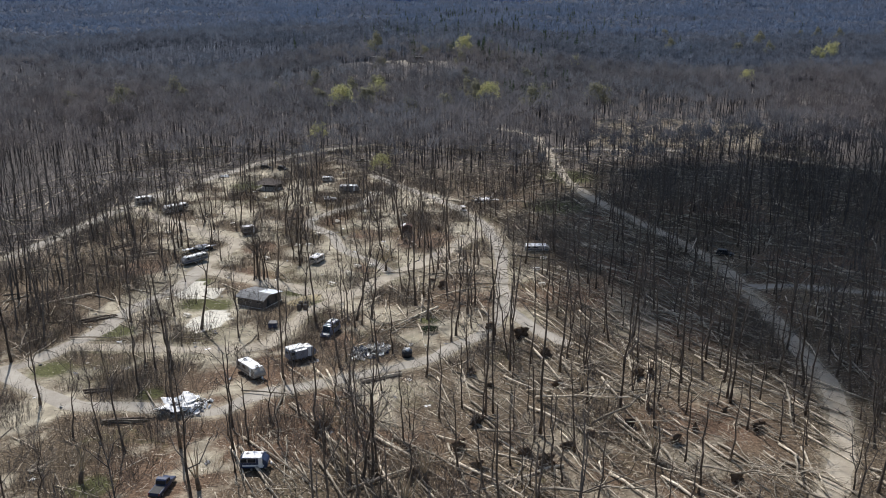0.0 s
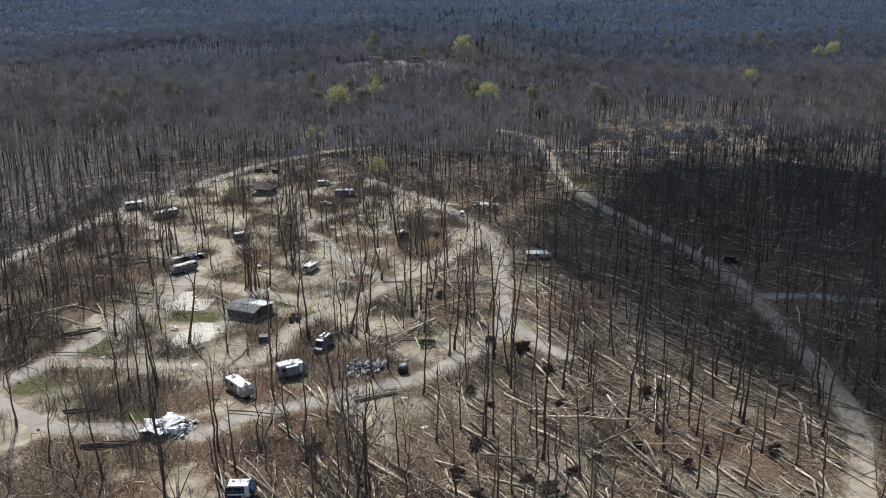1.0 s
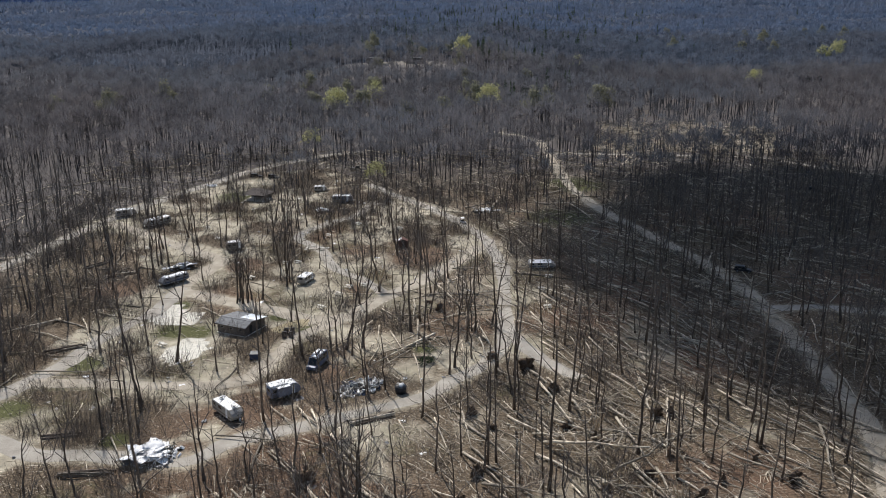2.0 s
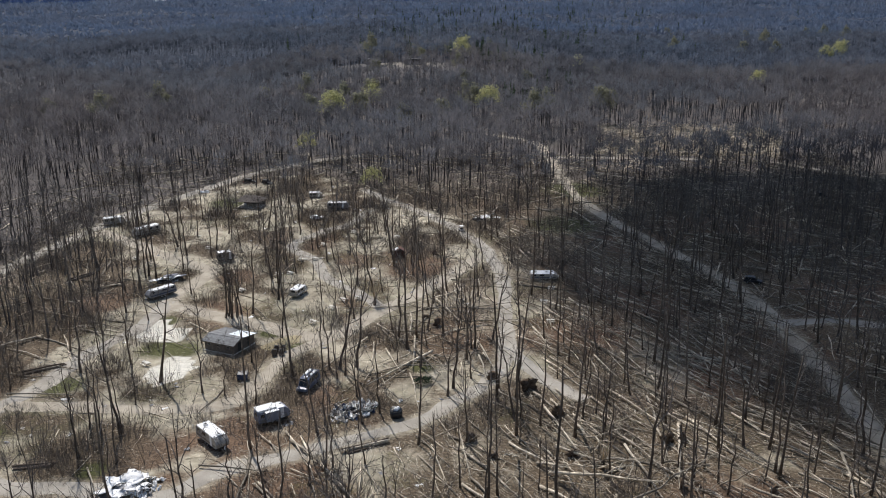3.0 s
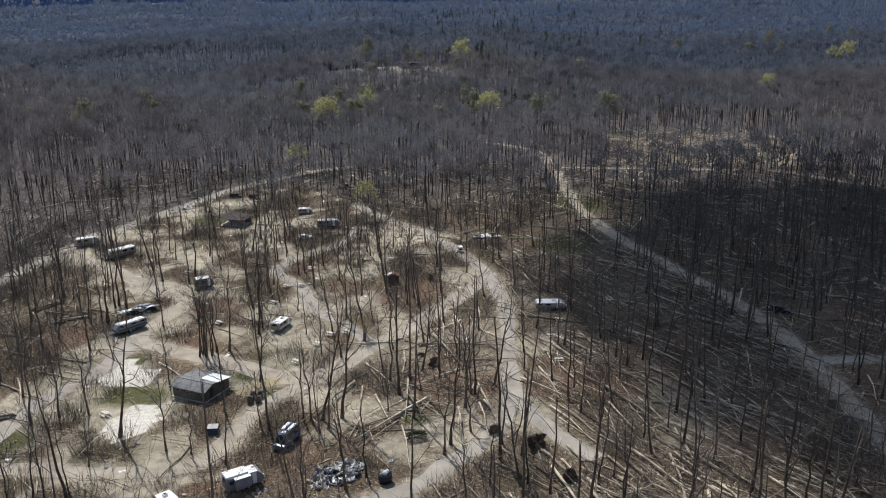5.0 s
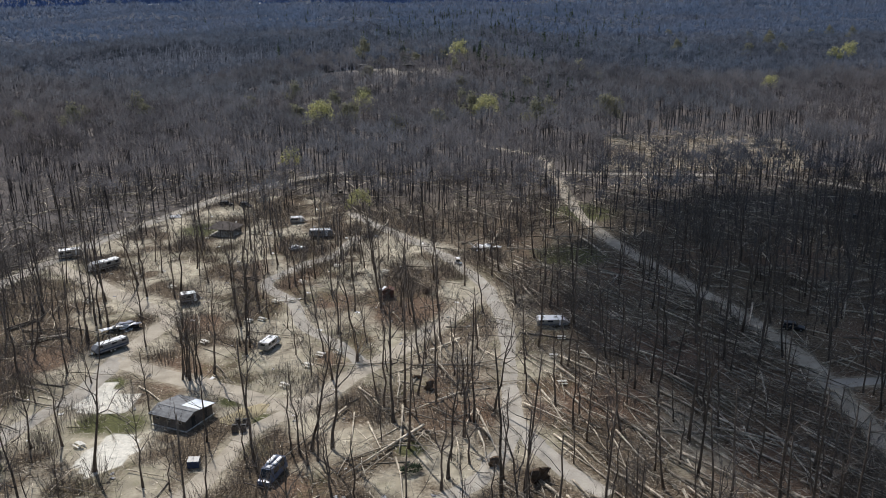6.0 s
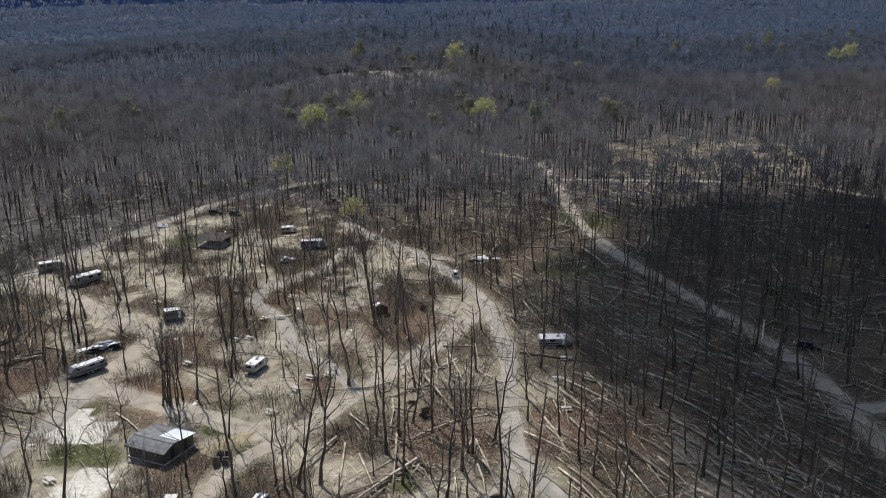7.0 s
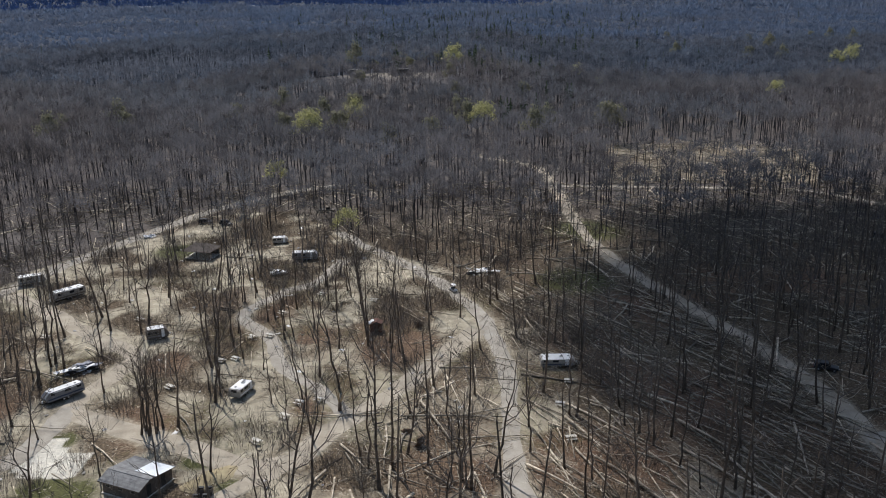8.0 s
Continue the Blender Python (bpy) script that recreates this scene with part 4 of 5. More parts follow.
# ---- trees that stand out: trunk foot and height ----
STANDING = [(-56.6, 217, 17), (-55, 216.6, 18), (-54, 217.4, 16.5), (-57, 219.6, 15), (-53.6, 219.6, 17), (-67.7, 133.4, 15), (-55.7, 121, 8), (-22.3, 150.4, 18), (-16, 121, 24), (-14.2, 192.6, 11.5), (1, 200.4, 14.5), (23.6, 171, 13), (28.6, 147.5, 26),
            (57.9, 135, 14), (82.5, 190, 17), (-26.3, 217, 19), (-55.3, 217.7, 18), (-56.3, 218.4, 17), (-54.3, 218.6, 16), (-55.8, 219.3, 18), (5.6, 203.6, 23), (-5.3, 207, 17), (-91.6, 255, 14.5),
            (-21.6, 236, 14), (-61.6, 173, 11), (-25.8, 163.3, 20), (-25.4, 184.5, 14), (-81.4, 206.5, 14), (-74.4, 215.4, 13), (-14.5, 122, 23)]
SNAGS = [(-36.7, 123, 11), (7.5, 126.4, 12), (3.1, 119.8, 13), (14.1, 127.5, 12), (10.2, 120, 10), (9.9, 168.8, 14.5), (36, 128.4, 12), (43.4, 128.7, 15), (38.4, 152.4, 11.5), (-36.8, 132, 12), (17, 205.5, 14)]
for px, py, h in STANDING:
    k = rnd.randrange(10)
    plant(tree_kinds[k], upright(px, py, rnd.random() * 6.28, h / (13 + k * 1.15), (rnd.gauss(0, 0.04), rnd.gauss(0, 0.04))),
          "bare_tree", "tall leafless grey-brown tree standing in the camp", "tree", "leafless standing trees")
for px, py, h in SNAGS:
    k = min(range(9), key=lambda j: abs(6 + 1.9 * j - h))
    plant(snag_kinds[k], upright(px, py, rnd.random() * 6.28, h / (6 + 1.9 * k), (rnd.gauss(0, 0.03), rnd.gauss(0, 0.03))),
          "snag", "broken bare trunk with a splintered top", "snag", "storm-broken trunks")

# one dead tree bleached white in the gap of the far woods
tr, cr = bare_tree(17, 0.25, 6, 2)
plant([("trunk", tr.mesh("trunk", M_SPLINTER, True)), ("crown", cr.mesh("crown", M_SPLINTER))], upright(84, 446, 0.6, 1.0, (0.05, 0.1)), "dead_tree", "bleached white dead tree without bark", "tree", "")

# ---- shattered trunks: bundles of long pale splinters ----


def shattered(h, n):
    """A stump whose wood is torn into long splinters, each a part."""
    pieces = []
    g = Geo()
    g.tube([(0, 0, -0.3), (0, 0, h * 0.22), (0.05, 0, h * 0.34)], [0.42, 0.34, 0.28], 8, cap=True)
    pieces.append(("stump", g.mesh("stump", M_BARK, True)))
    for i in range(n):
        a = i * 6.28 / n + rng.random() * 0.5
        d = np.array([math.cos(a), math.sin(a), 0])
        s, L = d * 0.2 + [0, 0, h * 0.28], h * (0.45 + 0.4 * rng.random())
        g = Geo()
        g.tube(bent(s, s + d * L * (0.08 + 0.35 * rng.random()) + [0, 0, L], 4, 0.02), [0.13, 0.11, 0.07, 0.015], 4)
        pieces.append(("splinter", g.mesh("splinter", M_SPLINTER)))
    return pieces


for px, py, h in ((-17.9, 120.5, 9.5), (-60, 119, 7), (-9, 113, 8), (-22.5, 226, 7), (31, 129, 8), (-6, 121, 6), (-41, 118, 8), (22, 152, 6)):
    plant(shattered(h, 6), upright(px, py, rnd.random() * 6.28, 1.0, (rnd.gauss(0, 0.12), rnd.gauss(0, 0.12))), "shattered_trunk", "shattered stump with long pale wooden splinters", "stump", "shattered trunks")

# ---- budding trees and pines ----


def budding_tree(h, leaf):
    trunk = bare_tree(h, 0.2, 6, 2, 4)[0]
    crown = Geo()
    for c in range(22):
        a, q = rng.random() * 6.28, math.sqrt(rng.random())
        o = np.array([math.cos(a) * q * h * 0.29, math.sin(a) * q * h * 0.29, h * (0.68 + 0.3 * (1 - q * q) - 0.2 * rng.random())])
        for _ in range(44):
            p = o + rng.normal(size=3) * h * 0.045
            crown.add(p + rng.normal(size=(3, 3)) * 0.33, [[0, 1, 2]])
    return [("trunk", trunk.mesh("trunk", M_BARK, True)), ("crown", crown.mesh("crown", leaf))]


bud_kinds = [budding_tree(h, M_BUD) for h in (15, 17, 19)] + [budding_tree(h, M_OLIVE) for h in (14, 16, 18)]
for i, (px, py, size) in enumerate(BUDS + [(rnd.gauss(-20, 55), rnd.uniform(470, 900), rnd.uniform(0.85, 1.15)) for _ in range(34)]
                                   + [(rnd.gauss(-215, 30), rnd.uniform(495, 560), 1.05) for _ in range(5)] + [(rnd.uniform(200, 600), rnd.uniform(900, 1300), 1.2) for _ in range(12)]):
    k = rnd.randrange(3) + (0 if i < len(BUDS) else 3)
    h = (15, 17, 19, 14, 16, 18)[k] * size
    plant(bud_kinds[k], Matrix.Translation((px, py, float(ground_z(px, py)) + 0.1)) @ Matrix.Scale(size * (1.15 if py > 420 else 1.0), 4),
          "budding_tree", "yellow-green tree in first leaf among bare woods" if k < 3 else "olive-tinged tree with opening buds among bare woods", "tree", "budding trees")


def pine(h):
    g = Geo()
    g.tube([(0, 0, -0.3), (0, 0, h)], [0.2, 0.03], 4)
    for i in range(90):
        u = rng.random() ** 0.8
        a = rng.random() * 6.28
        r = h * 0.2 * (1 - u) + 0.3
        p = np.array([0, 0, h * (0.25 + 0.75 * u)])
        g.sliver(p, p + np.array([math.cos(a) * r, math.sin(a) * r, -0.15 * r]), 0.9)
    return g


pine_kinds = [pine(16 + 2 * i).arrays() for i in range(4)]
a = [rng.normal((31, 552), (6, 10), (9, 2)), rng.normal((45, 600), (14, 20), (10, 2)), rng.normal((17, 750), (40, 30), (26, 2)), rng.normal((30, 1120), (110, 130), (110, 2)), rng.normal((60, 1750), (160, 220), (190, 2)), rng.normal((-160, 1650), (160, 180), (60, 2))]
xy = np.concatenate(a)
n = len(xy)
v, f = scatter(pine_kinds, rng.integers(0, 4, n), np.stack([xy[:, 0], xy[:, 1], ground_z(xy[:, 0], xy[:, 1]) + np.where(xy[:, 1] > 420, 2, 0)], -1), rng.random(n) * 6.28, (0.7 + 0.5 * rng.random(n)) * np.where(np.arange(n) < 19, 0.85, 1.0))
tagged(new("pine_grove", mesh_from("pine_grove", v, f, M_PINE)), "scattered dark green pines among bare woods", "pines", kind="stuff")

# a fallen evergreen bough heap beside the camp road
g, stem = Geo(), Geo()
stem.tube(bent((-2.2, 0, 0.3), (2.0, 0.2, 0.7), 5, 0.03), [0.16, 0.14, 0.11, 0.07, 0.03], 5)
for i in range(520):
    u, a = rng.random(), rng.random() * 6.28
    root_ = np.array([-2.0 + 4.2 * u, 0.15 * u, 0.5])
    r = (1.5 - 1.0 * abs(u - 0.4)) * (0.4 + 0.6 * rng.random())
    q = root_ + np.array([0.5 * r * rng.random(), r * math.cos(a), abs(r * math.sin(a)) * 0.85])
    g.sliver(q, q + (q - root_) * 0.35 + rng.normal(size=3) * 0.25, 0.2)
plant([("stem", stem.mesh("stem", M_BARK, True)), ("foliage", g.mesh("foliage", M_PINE))], upright(-8.6, 182.4, 0.4, 0.85, (0, 0)), "fallen_evergreen", "fallen dark green evergreen lying beside the camp road", "fallen tree", "")

# ---- materials of made things ----
M_WHITE = surface("weathered_white_shell", (0.72, 0.71, 0.69), (0.86, 0.855, 0.84), 1.5, 0.45, bump=0.05)
M_CREAM = surface("cream_siding", (0.3, 0.275, 0.24), (0.42, 0.39, 0.345), 1.5, 0.5, bump=0.05)
M_GREY = surface("grey_siding", (0.16, 0.16, 0.165), (0.25, 0.25, 0.26), 1.5, 0.5, bump=0.05)
M_LILAC = surface("pale_blue_grey_siding", (0.17, 0.18, 0.22), (0.26, 0.27, 0.32), 1.5, 0.5, bump=0.05)
M_TANW = surface("tan_siding", (0.14, 0.115, 0.088), (0.22, 0.182, 0.14), 1.5, 0.6, bump=0.1)
M_NAVY = surface("navy_paint", (0.025, 0.035, 0.07), (0.05, 0.07, 0.13), 2.0, 0.3, bump=0)
M_SLATE = surface("slate_blue_paint", (0.09, 0.11, 0.16), (0.15, 0.18, 0.25), 2.0, 0.3, bump=0)
M_BLACKP = surface("black_paint", (0.015, 0.015, 0.017), (0.035, 0.035, 0.04), 2.0, 0.35, bump=0)
M_GLASS = surface("dark_window_glass", (0.015, 0.018, 0.022), (0.03, 0.034, 0.04), 1.0, 0.08, bump=0)
M_TYRE = surface("tyre_rubber", (0.015, 0.015, 0.015), (0.035, 0.034, 0.032), 4.0, 0.9, bump=0.2)
M_STEEL = surface("dull_steel", (0.3, 0.3, 0.31), (0.5, 0.5, 0.52), 3.0, 0.4, 0.8, bump=0.05)
M_CHASSIS = surface("black_chassis", (0.02, 0.02, 0.02), (0.05, 0.05, 0.05), 3.0, 0.7, bump=0.1)
M_SHINGLE = surface("grey_shingles", (0.14, 0.14, 0.14), (0.27, 0.27, 0.265), 1.2, 0.9, random_from="Object", spread=0.18, bump=0.4)
M_BROWNROOF = surface("brown_shingles", (0.07, 0.058, 0.05), (0.14, 0.115, 0.1), 1.2, 0.9, random_from="Object", spread=0.15, bump=0.4)
M_TARP = surface("pale_tarp", (0.66, 0.7, 0.72), (0.8, 0.83, 0.85), 0.8, 0.5, bump=0.1)
M_DARKWALL = surface("dark_brown_boards", (0.08, 0.067, 0.058), (0.16, 0.135, 0.115), 1.5, 0.8, bump=0.3)
M_PLANK = surface("weathered_planks", (0.56, 0.53, 0.46), (0.74, 0.7, 0.62), 2.5, 0.85, bump=0.3)
M_REDWOOD = surface("red_brown_boards", (0.075, 0.036, 0.026), (0.16, 0.078, 0.057), 1.5, 0.8, bump=0.3)
M_LAMP = surface("clear_lamp_glass", (0.6, 0.6, 0.6), (0.75, 0.75, 0.75), 2.0, 0.1, bump=0)
M_REDLAMP = surface("red_lamp_glass", (0.3, 0.02, 0.02), (0.45, 0.04, 0.03), 2.0, 0.15, bump=0)


def block(sx, sy, sz, x=0.0, y=0.0, z=0.0, bevel=0.03, rot=(0, 0, 0)):
    """A bevelled box centred at x, y, z."""
    bm = bmesh.new()
    bmesh.ops.create_cube(bm, size=1, matrix=Matrix.Diagonal((sx, sy, sz, 1)))
    if bevel:
        bmesh.ops.bevel(bm, geom=bm.edges[:], offset=min(bevel, sx / 3, sy / 3, sz / 3), segments=1, affect="EDGES")
    bmesh.ops.transform(bm, matrix=pose(x, y, z, *rot), verts=bm.verts[:])
    return bm


def prism(points, width, bevel=0.05):
    """A side profile in x and z, extruded across y."""
    bm = bmesh.new()
    f = bm.faces.new([bm.verts.new((x, -width / 2, z)) for x, z in points])
    r = bmesh.ops.extrude_face_region(bm, geom=[f])
    bmesh.ops.translate(bm, vec=(0, width, 0), verts=[g for g in r["geom"] if isinstance(g, bmesh.types.BMVert)])
    bmesh.ops.recalc_face_normals(bm, faces=bm.faces[:])
    if bevel:
        bmesh.ops.bevel(bm, geom=bm.edges[:], offset=bevel, segments=2, affect="EDGES", profile=0.6)
    return bm


def disc(r, w, x, y, z, n=14):
    bm = bmesh.new()
    bmesh.ops.create_cone(bm, cap_ends=True, segments=n, radius1=r, radius2=r, depth=w, matrix=pose(x, y, z, 90, 0, 0))
    bmesh.ops.bevel(bm, geom=[e for e in bm.edges if abs(e.verts[0].co.y - e.verts[1].co.y) < 1e-4], offset=min(0.04, w / 4), segments=1, affect="EDGES")
    return bm


def pipe(pts, r, sides=5):
    g = Geo()
    g.tube(pts, [r] * len(pts), sides, cap=True)
    return g


def stand(name, x, y, way, label, category, group="", z=0.0, lean=(0, 0)):
    """An empty at a thing's base, its x axis along way."""
    root = new(name)
    root.matrix_basis = Matrix.Translation((x, y, z)) @ Matrix.Rotation(math.atan2(way[1], way[0]), 4, "Z") @ Euler((radians(lean[0]), radians(lean[1]), 0)).to_matrix().to_4x4()
    return tagged(root, label, category, group)


def wheels(root, xs_, half, r=0.34, w=0.22):
    for wx in xs_:
        for sy in (-1, 1):
            tyre = part("wheel", disc(r, w, wx, sy * (half - w / 2), r), M_TYRE, root)
            part("rim", disc(r * 0.58, 0.04, wx, sy * (half + 0.005), r, 10), M_STEEL, tyre)


def window(root, sx, sz, x, y, z, along="x"):
    """A framed pane set a little proud of a wall; along: the wall's direction."""
    s = 1 if (y if along == "x" else x) > 0 else -1
    a = (sx, 0.03, sz) if along == "x" else (0.03, sx, sz)
    b = (sx - 0.1, 0.02, sz - 0.1) if along == "x" else (0.02, sx - 0.1, sz - 0.1)
    off = (0, s * 0.012) if along == "x" else (s * 0.012, 0)
    fr = part("window", block(*a, x, y, z, 0.008), M_STEEL, root)
    part("pane", block(*b, x + off[0], y + off[1], z, 0), M_GLASS, fr)


def trailer(x, y, way, L, label, side=None, stripe=None, W=2.45, H=2.6, slide=0, units=(0.15, -0.25), lean=(0, 0), open_door=False, low=1.0):
    """A towed camper: shell, roof, roof units, windows, door, stripes, wheels and drawbar."""
    side, stripe = side or M_CREAM, stripe or M_GREY
    t = stand("travel_trailer", x, y, way, label, "trailer", "campers", lean=lean)
    t.matrix_basis = t.matrix_basis @ Matrix.Diagonal((1, 1, low, 1))
    l = L / 2
    part("body", prism([(-l, 0.6), (-l, H - 0.3), (-l + 0.3, H), (l - 0.9, H), (l - 0.25, H - 0.55), (l, 1.5), (l - 0.05, 1.0), (l - 0.4, 0.6)], W, 0.07), side, t)
    part("roof", block(L - 1.3, W - 0.16, 0.07, -0.3, 0, H + 0.03, 0.03), M_WHITE, t, "weathered white roof")
    for u in units:
        unit = part("air_conditioner", block(0.85, 0.7, 0.3, u * L, 0, H + 0.21, 0.09), M_WHITE, t)
        part("grille", block(0.5, 0.4, 0.02, u * L, 0, H + 0.37, 0), M_CHASSIS, unit)
    for u in (-0.4, 0.38):
        part("vent", block(0.4, 0.4, 0.1, u * (L - 1.4), 0.3, H + 0.11, 0.03), M_GREY, t)
    part("chassis", block(L - 0.8, W - 0.5, 0.22, -0.1, 0, 0.47, 0.03), M_CHASSIS, t)
    for sy in (-1, 1):
        part("stripe", block(L - 0.9, 0.012, 0.28, -0.15, sy * (W / 2 + 0.004), 1.05, 0), stripe, t)
        for u, w in ((-0.36, 1.0), (-0.08, 1.3), (0.3, 0.8)):
            if sy == -1 and abs(u - 0.3) < 0.01:
                continue
            window(t, w, 0.75, u * L, sy * (W / 2 + 0.012), 1.95)
    door = part("door", block(0.68, 0.05, 1.85, 0.24 * L, -W / 2 - 0.02, 1.6, 0.02, (0, 0, 60 if open_door else 0)), M_WHITE, t)
    part("handle", block(0.1, 0.04, 0.05, 0.24 * L + 0.25, -W / 2 - 0.06, 1.55, 0), M_STEEL, door)
    part("step", block(0.6, 0.35, 0.06, 0.24 * L, -W / 2 - 0.2, 0.45, 0.01), M_CHASSIS, t)
    window(t, 1.3, 0.7, -l - 0.012, 0, 2.0, "y")
    part("awning_roll", pipe([(-0.4 * L, W / 2 + 0.09, H - 0.15), (0.3 * L, W / 2 + 0.09, H - 0.15)], 0.07).mesh("awning_roll", M_WHITE), None, t)
    if slide:
        s = part("slide_out", block(0.42 * L, 0.75, 1.8, -0.1 * L, slide * (W / 2 + 0.37), 1.75, 0.05), side, t)
        part("slide_roof", block(0.42 * L + 0.06, 0.8, 0.05, -0.1 * L, slide * (W / 2 + 0.38), 2.68, 0.02), M_WHITE, s)
    wheels(t, (-0.45, 0.42), W / 2 - 0.02)
    bar = part("drawbar", pipe([(l - 0.5, -0.7, 0.5), (l + 1.1, 0, 0.5), (l - 0.5, 0.7, 0.5)], 0.06).mesh("drawbar", M_CHASSIS), None, t)
    part("jack", pipe([(l + 0.95, 0, 0.0), (l + 0.95, 0, 0.9)], 0.04).mesh("jack", M_STEEL), None, bar)
    part("gas_bottle", pipe([(l + 0.35, 0.15, 0.52), (l + 0.35, 0.15, 1.0)], 0.16, 8).mesh("gas_bottle", M_WHITE), None, bar)
    return t


def car(x, y, way, label, paint, kind="suv", name="", roof_paint=None):
    """A parked vehicle: lower body, cabin, glass, lamps, bumpers and wheels."""
    L, W, H = {"suv": (4.7, 1.85, 1.75), "car": (4.6, 1.8, 1.48), "pickup": (5.6, 1.95, 1.85), "van": (6.4, 2.1, 2.55)}[kind]
    t = stand(name or {"suv": "parked_car", "car": "parked_car", "pickup": "pickup_truck", "van": "camper_van"}[kind], x, y, way, label, {"pickup": "truck", "van": "van"}.get(kind, "car"), "parked vehicles")
    l = L / 2
    belt = 1.0 if kind != "van" else 1.25
    part("body", prism([(-l, 0.45), (-l, belt - 0.05), (-l + 0.1, belt), (l - 1.3, belt), (l - 0.15, belt - 0.2), (l, 0.65), (l - 0.08, 0.4)], W, 0.08), paint, t)
    c0, c1 = {"suv": (-l + 0.08, l - 1.35), "car": (-l + 0.75, l - 1.5), "pickup": (-0.55, l - 1.45), "van": (-l + 0.05, l - 0.85)}[kind]
    cabin = part("cabin", prism([(c0, belt - 0.02), (c0 + 0.2, H - 0.08), (c0 + 0.35, H), (c1 - 0.85, H), (c1 - 0.7, H - 0.06), (c1, belt - 0.02)], W - 0.22, 0.07), paint, t)
    part("roof_panel", block(c1 - c0 - 1.15, W - 0.26, 0.04, (c0 + c1) / 2 - 0.25, 0, H + 0.02, 0.015), roof_paint or paint, cabin)
    gh = H - belt - 0.28
    for sy in (-1, 1):
        for u in (0.28, 0.62):
            part("side_window", block((c1 - c0) * 0.3, 0.02, gh, c0 + (c1 - c0) * u, sy * (W / 2 - 0.105), (H + belt) / 2 - 0.02, 0.006), M_GLASS, cabin)
    ang = math.degrees(math.atan2(0.7, H - belt))
    part("windscreen", block(0.03, W - 0.45, (H - belt) * 1.05, c1 - 0.36, 0, (H + belt) / 2 - 0.02, 0.01, (0, -ang, 0)), M_GLASS, cabin)
    part("rear_window", block(0.03, W - 0.5, gh, c0 + 0.09, 0, (H + belt) / 2, 0.01, (0, math.degrees(math.atan2(0.2, H - belt)), 0)), M_GLASS, cabin)
    for sy in (-1, 1):
        part("headlight", block(0.06, 0.34, 0.16, l - 0.05, sy * (W / 2 - 0.27), 0.7, 0.02), M_LAMP, t)
        part("tail_light", block(0.04, 0.16, 0.3, -l - 0.01, sy * (W / 2 - 0.16), 0.82, 0.01), M_REDLAMP, t)
        part("mirror", block(0.1, 0.16, 0.14, c1 - 0.25, sy * (W / 2 + 0.06), belt + 0.08, 0.03), paint, t)
    part("front_bumper", block(0.16, W - 0.1, 0.2, l + 0.02, 0, 0.45, 0.05), M_CHASSIS, t)
    part("rear_bumper", block(0.16, W - 0.1, 0.2, -l - 0.04, 0, 0.48, 0.05), M_CHASSIS, t)
    if kind == "pickup":
        part("bed", block(l - 0.75, W - 0.35, 0.05, -l / 2 - 0.35, 0, belt + 0.005, 0.01), M_CHASSIS, t, "black load bed")
    wheels(t, (-l + 0.9, l - 0.85), W / 2, 0.36 if kind != "car" else 0.32, 0.24)
    return t


def picnic_table():
    t = new("picnic_table")
    for i in range(5):
        part("plank", block(1.85, 0.14, 0.045, 0, (i - 2) * 0.15, 0.75, 0.008), M_PLANK, t)
    for sy in (-1, 1):
        for k in (0, 1):
            part("bench_plank", block(1.85, 0.13, 0.045, 0, sy * (0.62 + k * 0.14), 0.45, 0.008), M_PLANK, t)
        for sx in (-1, 1):
            part("leg", block(0.05, 0.1, 0.86, sx * 0.62, sy * 0.42, 0.37, 0.008, (sy * 30, 0, 0)), M_PLANK, t)
    for sx in (-1, 1):
        part("crossbar", block(0.045, 1.5, 0.1, sx * 0.62 + 0.05, 0, 0.38, 0.008), M_PLANK, t)
    return tagged(t, "weathered pale wooden picnic table on bare ground", "picnic table", "picnic tables")


def torn_sheet(sx, sy, crumple, mat, name="sheet"):
    """A bent and torn panel with thickness."""
    nx_, ny_ = 7, 5
    u, w = np.meshgrid(np.linspace(-0.5, 0.5, nx_), np.linspace(-0.5, 0.5, ny_))
    z = crumple * (lattice(u * 9, w * 9, 2.3, rng.integers(99)) - 0.5) * 2
    edge = 1 + 0.12 * rng.normal(size=u.shape) * ((np.abs(u) > 0.49) | (np.abs(w) > 0.49))
    top = np.stack([u * sx * edge, w * sy * edge, z], -1).reshape(-1, 3)
    v = np.concatenate([top, top - [0, 0, 0.04]])
    k = nx_ * ny_
    i, j = np.meshgrid(np.arange(ny_ - 1), np.arange(nx_ - 1), indexing="ij")
    q = (i * nx_ + j).ravel()
    f = [np.stack([q, q + 1, q + nx_ + 1, q + nx_], -1), np.stack([q + nx_, q + nx_ + 1, q + 1, q], -1) + k]
    rim = list(range(nx_)) + [nx_ * r + nx_ - 1 for r in range(1, ny_)] + [nx_ * (ny_ - 1) + c for c in range(nx_ - 2, -1, -1)] + [nx_ * r for r in range(ny_ - 2, 0, -1)]
    f.append(np.array([[a_, a_ + k, b_ + k, b_] for a_, b_ in zip(rim, rim[1:] + rim[:1])]))
    return mesh_from(name, v, np.concatenate(f), mat)


